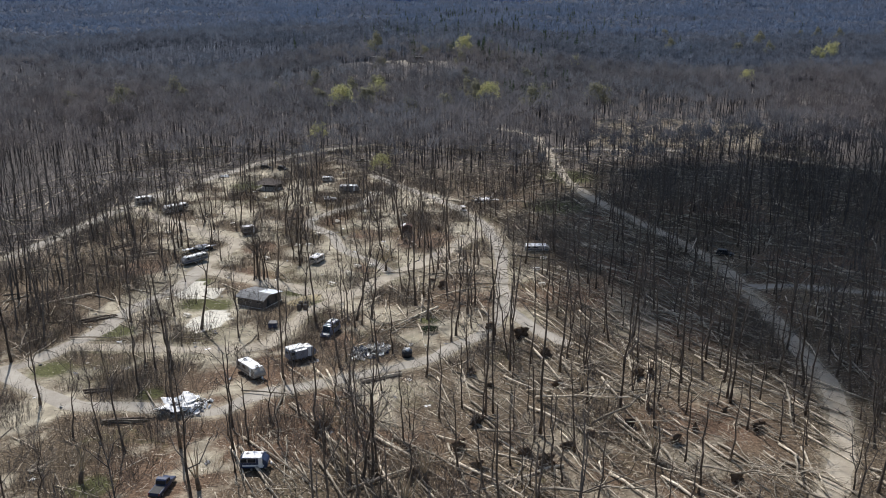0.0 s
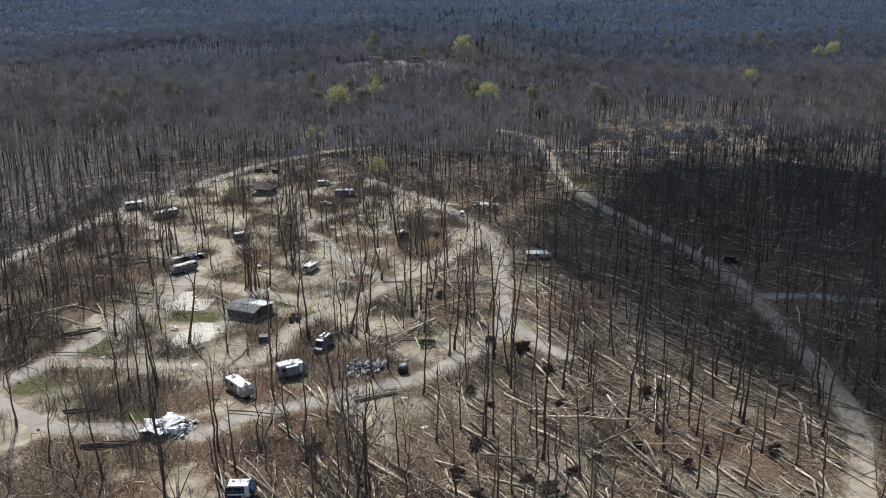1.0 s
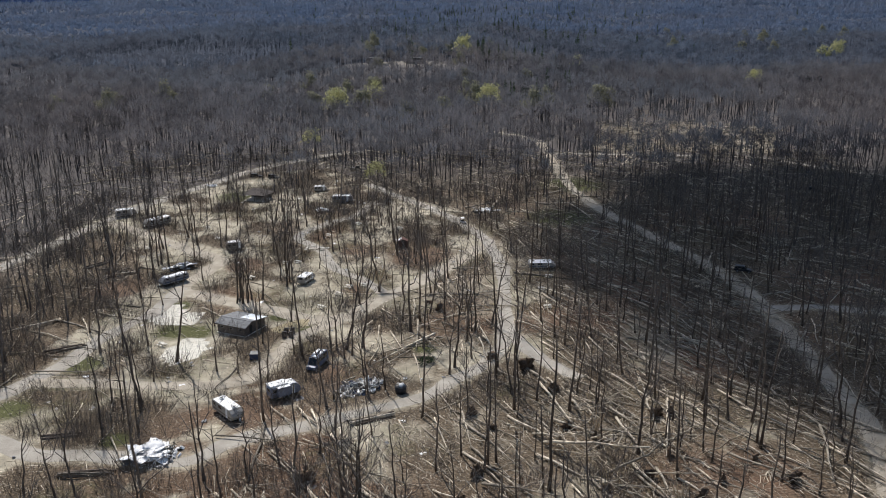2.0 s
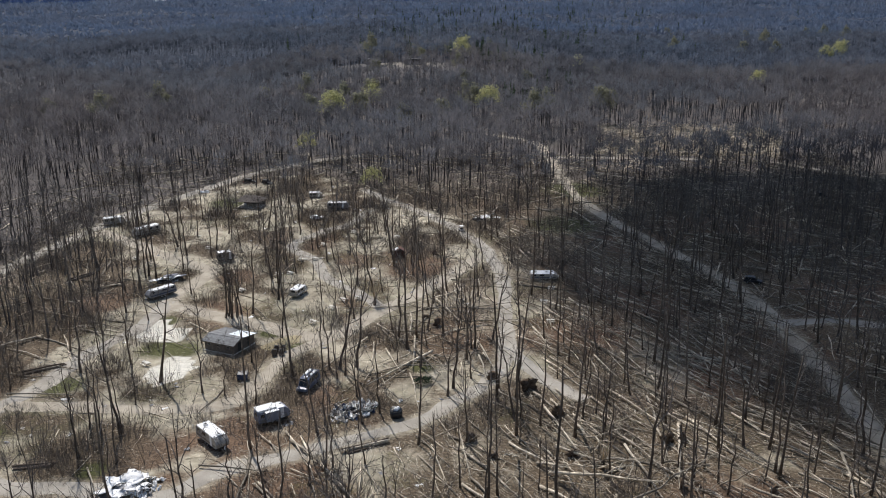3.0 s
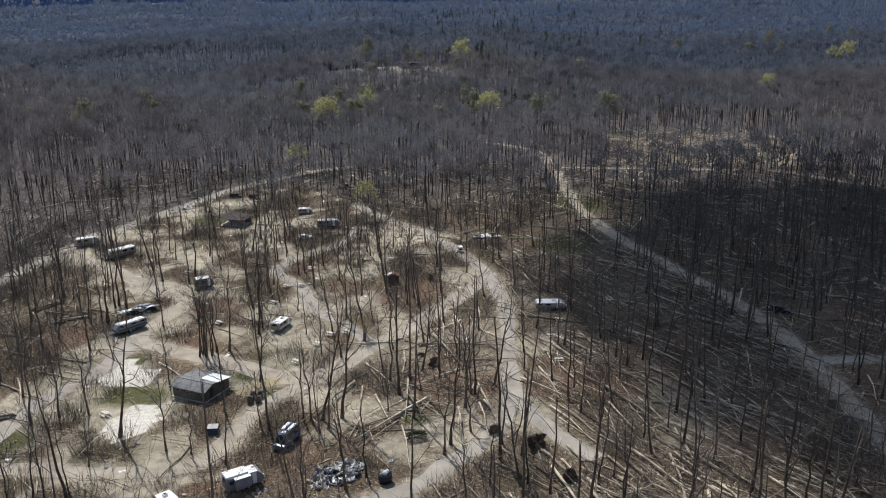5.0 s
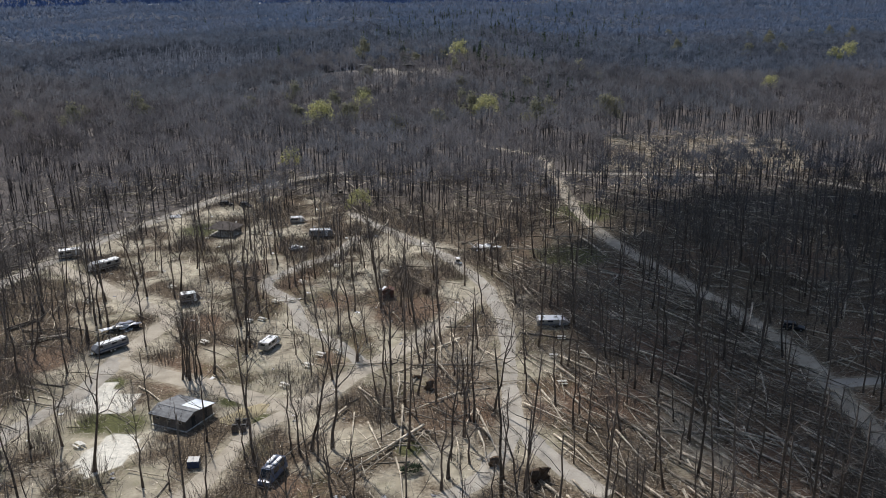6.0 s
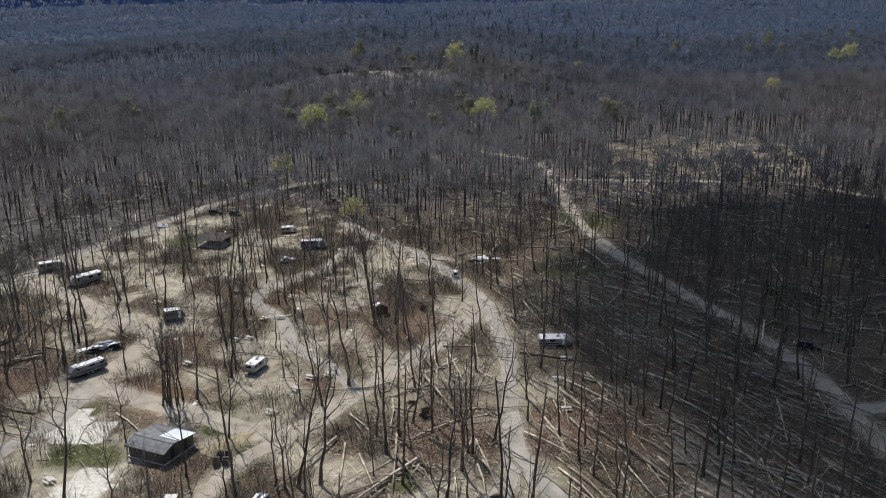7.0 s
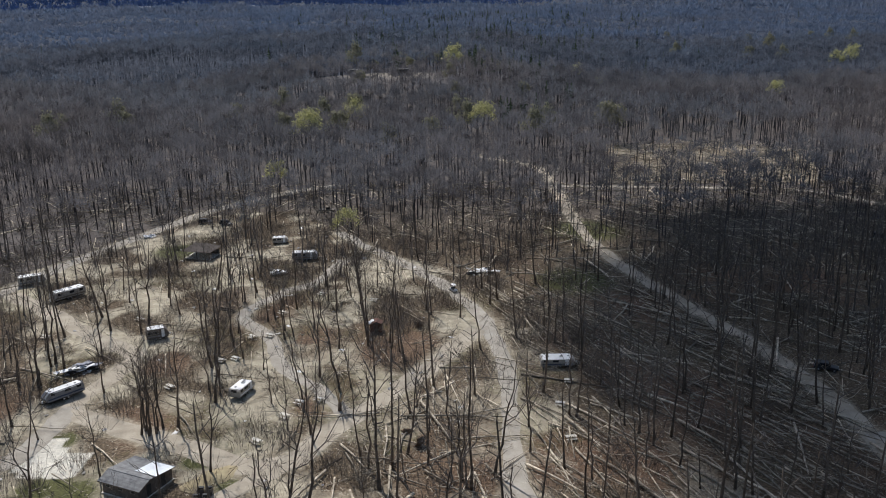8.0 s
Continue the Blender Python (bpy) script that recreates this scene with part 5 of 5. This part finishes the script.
# ---- campers ----
trailer(-43.0, 159.2, (6.2, -6.5), 7.4, "white travel trailer with two roof units beside the camp road", M_CREAM, M_TANW, H=2.5, units=(0.33, -0.3))
raised = trailer(-34.6, 167.5, (4.8, 3.4), 6.0, "white and blue-grey travel trailer with a raised roof section", M_LILAC, M_GREY, H=2.6, slide=-1, units=())
part("raised_roof", block(3.6, 2.2, 0.32, -1.2, 0.05, 2.8, 0.08), M_WHITE, raised, "raised white roof section")
trailer(-42.6, 233.4, (2.0, 6.2), 5.6, "short white travel trailer on pale bare ground", M_CREAM, M_WHITE, H=2.35, units=(0.1,), low=0.88)
trailer(20.1, 246.4, (1, 0.02), 7.2, "white travel trailer with a bright roof beside fallen timber", M_CREAM, M_NAVY, W=3.2, H=2.35, units=(0.1, -0.3), low=0.75)
trailer(-101.6, 288.8, (-5.1, -6.2), 8.8, "long cream travel trailer standing among bare trees", M_CREAM, M_TANW, units=(0.2, -0.1), open_door=True)
trailer(-116.4, 300.2, (5.2, 2.9), 6.8, "cream travel trailer beside the back road", M_CREAM, M_GREY, units=(0.1,))
trailer(-77.0, 231.6, (-4.6, -4.9), 7.6, "grey damaged travel trailer leaning beside the track", M_GREY, M_NAVY, H=2.3, units=(), lean=(7, 2))
trailer(-68.9, 261.6, (3.3, 1.6), 4.8, "small dark brown trailer with a pale roof edge", M_DARKWALL, M_GREY, H=2.7, units=())
trailer(-56.4, 338.2, (5, 1), 4.8, "white travel trailer far back in the camp", M_CREAM, M_GREY, low=0.8)
trailer(-45.5, 320.6, (1, 0.1), 7.4, "long white travel trailer among bare trees", M_GREY, M_TANW, units=(0.2, 0.0, -0.2))
trailer(-33.7, 124.4, (1, 0.05), 4.4, "navy camper with a white roof among snags", M_NAVY, M_WHITE, W=2.2, H=2.4, units=())

# ---- vehicles ----
van = car(-30.5, 180.9, (-0.3, -1), "dark blue camper van with white roof boxes on bare ground", M_SLATE, "van", roof_paint=M_NAVY)
for sy in (-1, 1):
    part("roof_box", block(2.5, 0.62, 0.3, -0.9, sy * 0.56, 2.74, 0.08), M_WHITE, van, "long white roof box")
part("roof_hatch", block(0.8, 0.8, 0.14, 1.0, 0.1, 2.66, 0.04), M_LAMP, van, "pale roof hatch")
car(-46.6, 117.8, (0.12, 1), "navy blue pickup truck under broken branches", M_NAVY, "pickup")
car(-50.5, 306.8, (1, 0.4), "white car parked in the camp", M_WHITE, "car")
car(-86.9, 362.6, (1, 0.1), "black off-road car parked on pale ground", M_BLACKP, "suv")
car(-79.3, 360.4, (1, -0.5), "black off-road car parked on pale ground", M_BLACKP, "suv")
car(-47.8, 377.7, (1, 0.1), "tan pickup truck parked by the woods", M_TANW, "pickup")
car(74.0, 243.2, (1, -0.35), "black car parked beside the forest road", M_BLACKP, "suv")
car(128, 338, (1, -0.6), "black car parked by the cross track", M_BLACKP, "suv")

# ---- bathhouse with a tarpaulin on its roof ----


def bathhouse(x, y, way, L, W, ridge, eave=2.25, top=3.1):
    t = stand("bathhouse", x, y, way, "dark wooden bathhouse with a grey shingle roof and white tarp", "building")
    l, w = L / 2 - 0.5, W / 2 - 0.45
    part("floor_slab", block(L - 0.4, W - 0.3, 0.16, 0, 0, 0.06, 0.02), M_PAD, t, "pale concrete slab")
    for sy in (-1, 1):
        part("wall", block(L - 1.1, 0.14, eave - 0.1, 0, sy * w, eave / 2 + 0.05, 0.01), M_DARKWALL, t)
    bm = prism([(-w, 0.1), (-w, eave - 0.15), (ridge, top - 0.2), (w, eave - 0.15), (w, 0.1)], 0.14, 0)
    bmesh.ops.transform(bm, matrix=pose(l, 0, 0, 0, 0, 90), verts=bm.verts[:])
    part("gable_wall", bm, M_DARKWALL, t)
    bm = prism([(-w, 0.1), (-w, eave - 0.15), (ridge, top - 0.2), (w, eave - 0.15), (w, 0.1)], 0.14, 0)
    bmesh.ops.transform(bm, matrix=pose(-l, 0, 0, 0, 0, 90), verts=bm.verts[:])
    part("gable_wall", bm, M_DARKWALL, t)
    for dy in (-1.6, 1.6):
        # Black door slabs paint in the shade of open doorways
        d = part("door", block(0.06, 0.95, 2.0, l + 0.1, dy, 1.15, 0.01), M_CHASSIS, t)
        part("handle", block(0.05, 0.1, 0.04, l + 0.15, dy + 0.36, 1.1, 0), M_STEEL, d)
    for u in (-0.3, 0.0, 0.3):
        window(t, 0.9, 0.45, u * L, -w - 0.085, 1.55)
        window(t, 0.9, 0.45, u * L, w + 0.085, 1.55)
    # shingled slopes, course by course
    for y0, y1 in ((-W / 2, ridge), (W / 2, ridge)):
        run = abs(y1 - y0)
        rise = top - eave
        slope = part("roof_slope", block(L, math.hypot(run, rise), 0.08, 0, (y0 + y1) / 2, (eave + top) / 2 - 0.06, 0, (math.degrees(math.atan2(rise, run)) * (1 if y1 > y0 else -1), 0, 0)), M_SHINGLE, t)
        courses = max(3, int(math.hypot(run, rise) / 0.42))
        for c in range(courses):
            u = (c + 0.5) / courses
            part("shingle_course", block(L + 0.1, math.hypot(run, rise) / courses * 1.1, 0.025, 0, y0 + (y1 - y0) * u, eave + rise * u + 0.005, 0,
                                         (math.degrees(math.atan2(rise, run)) * (1 if y1 > y0 else -1) * 0.9, 0, 0)), M_SHINGLE, slope)
        part("fascia", block(L + 0.06, 0.05, 0.2, 0, y0, eave - 0.1, 0.01), M_DARKWALL, t)
    part("ridge_cap", block(L + 0.1, 0.34, 0.06, 0, ridge, top + 0.02, 0.02), M_SHINGLE, t)
    run, rise = W / 2 - ridge, top - eave
    ang = -math.degrees(math.atan2(rise, run))
    part("tarp", block(4.3, 4.2, 0.03, L / 2 - 2.0, ridge + run * 0.58, eave + rise * 0.42 + 0.06, 0.01, (ang, 0, 0)), M_TARP, t, "pale blue-white tarpaulin patch")
    return t


bathhouse(-51.2, 200.6, (0.92, -0.39), 8.4, 8.2, -1.6)


def shelter(x, y, way, L, W, label, roof, eave=2.4, top=4.2):
    """An open picnic shelter with a hipped roof on posts."""
    t = stand("picnic_shelter", x, y, way, label, "shelter")
    part("floor_slab", block(L - 1, W - 1, 0.15, 0, 0, 0.05, 0.02), M_PAD, t)
    bm = bmesh.new()
    o = [bm.verts.new(p) for p in ((-L / 2, -W / 2, eave), (L / 2, -W / 2, eave), (L / 2, W / 2, eave), (-L / 2, W / 2, eave))]
    r = [bm.verts.new((-L / 2 + W * 0.4, 0, top)), bm.verts.new((L / 2 - W * 0.4, 0, top))]
    for q in ((o[0], o[1], r[1], r[0]), (o[1], o[2], r[1]), (o[2], o[3], r[0], r[1]), (o[3], o[0], r[0]), (o[3], o[2], o[1], o[0])):
        bm.faces.new(q)
    part("roof", bm, roof, t)
    for sx in (-1, 0, 1):
        for sy in (-1, 1):
            part("post", block(0.2, 0.2, eave, sx * (L / 2 - 0.7), sy * (W / 2 - 0.7), eave / 2 + 0.05, 0.02), M_DARKWALL, t)
    part("back_wall", block(L - 1.6, 0.15, 1.4, 0, W / 2 - 0.8, 0.8, 0.02), M_DARKWALL, t)
    return t


shelter(-77.2, 325.0, (0.95, -0.2), 9.5, 7.5, "brown-roofed open picnic shelter in the back of the camp", M_BROWNROOF)

# long low sheds on a knoll behind the woods
for px, py, L in ((-80, 742, 12), (-46, 736, 15)):
    t = stand("far_shed", px, py, (1, 0.05), "long dark shed on a cleared knoll in the far woods", "shed", z=float(ground_z(px, py)))
    part("wall", block(L, 6, 2.6, 0, 0, 1.3, 0.05), M_DARKWALL, t)
    part("roof", prism([(-L / 2 - 0.4, 2.5), (-L / 2 + 1.5, 3.7), (L / 2 - 1.5, 3.7), (L / 2 + 0.4, 2.5)], 7, 0.05), M_CHASSIS, t)

# white halls far off at the foot of the hills
for px, py, L in ((-1010, 2870, 70), (-900, 3240, 90), (-760, 3230, 60)):
    t = stand("distant_hall", px, py, (1, 0.1), "long white hall at the foot of the haze-blue hills", "building", z=float(ground_z(px, py)))
    part("wall", block(L, 24, 19, 0, 0, 9.5, 0.2), M_GREY, t)
    part("roof", prism([(-L / 2 - 1, 19), (-L / 2 + 4, 23), (L / 2 - 4, 23), (L / 2 + 1, 19)], 26, 0.2), M_WHITE, t)

# ---- dumpster and bins by the bathhouse ----
t = stand("dumpster", -44.2, 184.2, (1, 0.1), "dark blue steel dumpster standing on bare ground", "dumpster")
part("body", prism([(-0.95, 0.12), (-1.0, 1.35), (1.0, 1.35), (0.95, 0.12)], 1.5, 0.04), M_NAVY, t)
for sx in (-1, 1):
    part("lid", block(0.95, 1.55, 0.05, sx * 0.49, 0, 1.42, 0.02, (6, 0, 0)), M_BLACKP, t)
    part("lift_sleeve", block(0.12, 1.0, 0.16, sx * 1.03, 0, 0.95, 0.02), M_CHASSIS, t)
    for sy in (-1, 1):
        part("caster", disc(0.09, 0.06, sx * 0.7, sy * 0.5, 0.09, 8), M_TYRE, t)


def pit_bin(x, y):
    b = stand("trash_bin", x, y, (1, 0.1), "square dark wooden bin beside the dirt road", "bin", "trash bins")
    for sx in (-1, 1):
        part("side", block(0.06, 1.0, 1.2, sx * 0.47, 0, 0.62, 0.01), M_DARKWALL, b)
        part("end", block(0.88, 0.06, 1.2, 0, sx * 0.47, 0.62, 0.01), M_DARKWALL, b)
    part("lid", block(1.05, 0.5, 0.05, 0, 0.26, 1.25, 0.01), M_CHASSIS, b)


for px, py in ((-40.4, 198), (-39.1, 198.1), (-40.5, 195.9), (-39.0, 196)):
    pit_bin(px, py)

# ---- small red-brown shed with a torn panel against it ----
shed = stand("storage_shed", -19.5, 265.5, (1, 0.12), "small red-brown wooden shed with a torn pale panel", "shed")
for sx in (-1, 1):
    part("side_wall", block(0.1, 2.3, 2.0, sx * 1.35, 0, 1.0, 0.02), M_REDWOOD, shed)
part("back_wall", block(2.6, 0.1, 2.0, 0, 1.1, 1.0, 0.02), M_REDWOOD, shed)
for sx in (-1, 1):
    part("front_wall", block(0.85, 0.1, 2.0, sx * 0.88, -1.1, 1.0, 0.02), M_REDWOOD, shed)
    part("roof_slope", block(1.75, 2.7, 0.08, sx * 0.78, 0, 2.33, 0.02, (0, sx * 24, 0)), M_REDWOOD, shed, "red-brown board roof")
part("gable", prism([(-1.4, 1.98), (0, 2.6), (1.4, 1.98)], 2.2, 0.02), M_DARKWALL, shed)
leaning = part("torn_panel", torn_sheet(1.6, 1.1, 0.2, M_WHITE, "torn_panel"), None, shed, "torn white panel")
leaning.matrix_basis = pose(-1.2, -0.5, 2.55, 8, -24, 15)

# ---- round steel refuse container with pale bags ----
bin_ = stand("refuse_container", -12.5, 169.2, (1, 0), "round dark steel container heaped with pale bags", "container")
g = Geo()
g.tube([(0, 0, 0), (0, 0, 0.7), (0, 0, 1.35)], [1.05, 1.12, 1.1], 16, cap=True)
part("drum", g.mesh("drum", M_BLACKP, True), None, bin_)
g = Geo()
g.tube([(1.12 * math.cos(a_), 1.12 * math.sin(a_), 1.36) for a_ in np.linspace(0, 2 * math.pi, 17)], [0.06] * 17, 4)
part("rim", g.mesh("rim", M_CHASSIS), None, bin_)
for bx, by, br in ((-0.4, 0.35, 0.42), (0.35, 0.4, 0.36), (0.05, -0.15, 0.45), (-0.5, -0.4, 0.3)):
    bm = bmesh.new()
    bmesh.ops.create_icosphere(bm, subdivisions=2, radius=br)
    for vert in bm.verts:
        vert.co *= 0.85 + 0.3 * rnd.random()
    bmesh.ops.translate(bm, vec=(bx, by, 1.5), verts=bm.verts[:])
    part("bag", bm, M_CREAM if bx < 0 else M_WHITE, bin_, "pale rubbish bag")

# ---- small white utility cart on the camp road ----
cart = stand("utility_cart", -2.0, 292.2, (0.5, -1), "small white utility cart standing on the camp road", "cart", "parked vehicles")
part("body", prism([(-1.2, 0.35), (-1.2, 0.8), (-0.3, 0.8), (-0.2, 0.45), (0.5, 0.45), (0.75, 0.85), (1.2, 0.75), (1.25, 0.4)], 1.2, 0.05), M_WHITE, cart)
part("seat", block(0.55, 1.0, 0.45, -0.35, 0, 0.95, 0.06), M_BLACKP, cart)
part("canopy", block(1.6, 1.2, 0.08, -0.1, 0, 1.85, 0.03), M_WHITE, cart)
for sx in (-0.8, 0.6):
    for sy in (-1, 1):
        part("post", pipe([(sx, sy * 0.5, 0.7), (sx, sy * 0.5, 1.83)], 0.03).mesh("post", M_CHASSIS), None, cart)
wheels(cart, (-0.8, 0.8), 0.62, 0.26, 0.18)

# ---- stacked trunks ----


def log_pile(x, y, way, count, L):
    """Trunks heaped in rows, each one a part."""
    t = stand("log_pile", x, y, way, "heap of dark cut trunks lying on the ground", "logs", "log piles")
    row, k, level = max(3, count // 2), 0, 0
    while k < count and row > 0:
        for i in range(row):
            r = 0.17 + 0.07 * rnd.random()
            g = Geo()
            o = (i - (row - 1) / 2) * 0.46
            l = L * rnd.uniform(0.35, 0.55)
            g.tube(bent((-l, o + rnd.gauss(0, 0.15), 0.2 + 0.36 * level), (l, o + rnd.gauss(0, 0.25), 0.2 + 0.36 * level + rnd.uniform(0, 0.12)), 4, 0.012), [r, r * 0.95, r * 0.85, r * 0.7], 7, cap=True)
            part("trunk", g.mesh("trunk", (M_BARK, M_LOG, M_BARK)[k % 3], True), None, t)
            k += 1
        row, level = row - 2, level + 1


for px, py, way, count, L in ((-60.5, 139, (1, 0.12), 9, 8.5), (-16.8, 158.1, (1, 0.5), 8, 8), (-94, 238, (1, 0.75), 8, 9), (-104, 246, (0.6, 1), 6, 8), (-58, 279, (1, -0.6), 6, 7), (-86, 188, (1, 0.55), 7, 8), (-70, 151, (1, 0.2), 6, 7)):
    log_pile(px, py, way, count, L)

# ---- picnic tables ----
table = picnic_table()
for i, (px, py) in enumerate(TABLES):
    m = Matrix.Translation((px, py, 0)) @ Matrix.Rotation((-0.55 if px < 0 else 0.0) + rnd.uniform(-0.15, 0.15), 4, "Z")
    if i:
        copy_thing(table, m)
    else:
        table.matrix_basis = m

# ---- wreckage ----


def wreck(x, y, way, label, big, loose, mats, spread_, tilt=12, low=0.7, rise=0.3):
    """A collapsed camper: large bent panels over a chassis, with boards and scraps."""
    t = stand("wrecked_trailer", x, y, way, label, "wreckage")
    part("chassis", block(6.5, 1.7, 0.3, 0, 0, 0.32, 0.03), M_CHASSIS, t)
    for sx in (-0.5, 0.45):
        for sy in (-1, 1):
            part("wheel", disc(0.33, 0.22, sx, sy * 0.95, 0.33), M_TYRE, t)
    for i in range(big):
        ob = part("panel", torn_sheet(rnd.uniform(2.6, 4.4), rnd.uniform(1.6, 2.5), 0.03 * tilt, mats[i % len(mats)], "panel"), None, t)
        ob.matrix_basis = pose(rnd.gauss(0, spread_ * 0.5), rnd.gauss(0, spread_ * 0.35), low + 0.07 * i, rnd.gauss(0, tilt), rnd.gauss(0, tilt), rnd.uniform(-40, 40))
    for i in range(loose):
        a_ = rnd.random() * 6.28
        r_ = spread_ * (0.5 + 0.7 * rnd.random() if rise < 0.9 else 1.15 * math.sqrt(rnd.random()))
        if i % 3:
            ob = part("scrap", torn_sheet(rnd.uniform(0.5, 1.5), rnd.uniform(0.4, 0.9), 0.12, mats[rnd.randrange(len(mats))], "scrap"), None, t)
        else:
            ob = part("board", block(rnd.uniform(1.2, 2.8), 0.14, 0.06), M_PLANK, t)
        ob.matrix_basis = pose(r_ * math.cos(a_), r_ * 0.7 * math.sin(a_), 0.12 + rise * rnd.random() * (1.3 - r_ / spread_ * 0.9), rnd.gauss(0, 10 + 25 * (rise > 0.5)), rnd.gauss(0, 10 + 25 * (rise > 0.5)), rnd.random() * 360)


wreck(-51.2, 144.3, (0.85, 0.5), "collapsed white trailer with crumpled roof panels", 13, 54, (M_WHITE, M_WHITE, M_WHITE, M_WHITE, M_GREY), 4.0, 12, 0.55, rise=0.7)
wreck(-78.9, 244.2, (5.2, 2.4), "crushed white and blue-grey trailer under fallen branches", 7, 16, (M_WHITE, M_WHITE, M_LILAC, M_GREY), 2.8, 7, 0.8)
wreck(-20.6, 170.6, (0.7, 0.7), "heap of torn metal sheets and boards from a destroyed camper", 0, 150, (M_WHITE, M_CREAM, M_GREY, M_WHITE, M_NAVY, M_WHITE), 4.2, rise=1.0)
wreck(4.6, 306.8, (1, 0.3), "scattered white panels of a destroyed camper beside the road", 5, 20, (M_WHITE, M_CREAM), 3.3)

ob = new("tarpaulin", torn_sheet(3.8, 2.4, 0.4, M_WHITE, "tarpaulin"))
ob.matrix_basis = pose(-100.3, 346.4, 0.35, 4, 6, 20)
tagged(ob, "crumpled pale tarpaulin caught on the ground among trees", "tarpaulin")

# loose scraps about the camp
scrap_kinds = [torn_sheet(0.5 + 0.22 * i, 0.4 + 0.1 * i, 0.14, (M_WHITE, M_CREAM, M_GREY, M_WHITE)[i], "scrap_sheet") for i in range(4)]
for i in range(190):
    px, py = rnd.uniform(-100, 5), rnd.uniform(118, 365)
    if bool(inside(np.array([px]), np.array([py]), CAMP)[0]):
        ob = new("scrap_sheet", scrap_kinds[i % 4])
        ob.matrix_basis = pose(px, py, 0.12, rnd.gauss(0, 9), rnd.gauss(0, 9), rnd.random() * 360)
        tagged(ob, "torn pale sheet of siding lying on the ground", "scrap", "loose scraps")

# ---- fallen crowns: fans of pale broken branches ----


def fallen_crown(r, n):
    """A treetop lying on the ground, each of its main branches a part."""
    out = []
    for i in range(n):
        a_ = -1.1 + 2.2 * (i + rng.random() * 0.6) / n
        g = Geo()
        L = r * (0.7 + 0.5 * rng.random())
        line = bent((0, 0, 0.25), (L * math.cos(a_), L * math.sin(a_), 0.3 + 0.8 * rng.random()), 5, 0.04)
        g.tube(line, [0.12, 0.1, 0.07, 0.045, 0.015], 4)
        twigs = []
        for k in range(4):
            q_ = line[1 + k]
            tw = Geo()
            tw.tube([q_, q_ + np.array([math.cos(a_), math.sin(a_), 0.25]) * r * 0.3 + rng.normal(size=3) * r * 0.13], [0.04, 0.01], 3)
            twigs.append(tw.mesh("twig", M_LOG))
        out.append((g.mesh("branch", M_LOG), twigs))
    return out


for px, py, r, way in ((-88.0, 258.6, 5.5, -1.9), (-25, 243, 4.5, -1.0), (-62, 236, 4, 2.2), (-88, 212, 5, -1.2), (-7, 196, 5, -1.0), (-13, 205, 4.5, -2.4), (-34, 136, 5, -0.9), (-70, 122, 5, 0.4), (48, 142, 5, -1.2), (13, 262, 4.5, -1.0), (-96, 240, 5, -0.8), (-30, 275, 4, -2.2)):
    top_ = plant([], Matrix.Translation((px, py, 0)) @ Matrix.Rotation(way, 4, "Z"), "fallen_treetop", "fallen treetop with a fan of pale broken branches", "branches", "fallen treetops")
    for bough, twigs in fallen_crown(r, 8):
        ob = part("branch", bough, None, top_)
        for tw in twigs:
            part("twig", tw, None, ob)

# a low heap of yellow sand beside the bathhouse
g = Geo()
rings, n = 5, 22
v = [(0, 0, 0.75)]
for i in range(1, rings + 1):
    for j in range(n):
        a_ = j * 2 * math.pi / n
        rr = i / rings * (1 + 0.25 * math.sin(2 * a_ + 1) + 0.1 * math.sin(5 * a_))
        v.append((4.2 * rr * math.cos(a_), 3.0 * rr * math.sin(a_), 0.75 * (1 - (i / rings) ** 1.5) + (rng.normal() * 0.05 if i < rings else -0.03)))
f = [[0, 1 + j, 1 + (j + 1) % n] for j in range(n)]
for i in range(rings - 1):
    for j in range(n):
        p, q = 1 + i * n + j, 1 + i * n + (j + 1) % n
        f += [[p, p + n, q + n], [p, q + n, q]]
g.add(v, f)
ob = new("sand_mound", g.mesh("sand_mound", M_SAND, True))
ob.matrix_basis = pose(-40.2, 202.6, 0.02, 0, 0, 40)
tagged(ob, "low heap of yellow sand and straw on the ground", "sand heap")
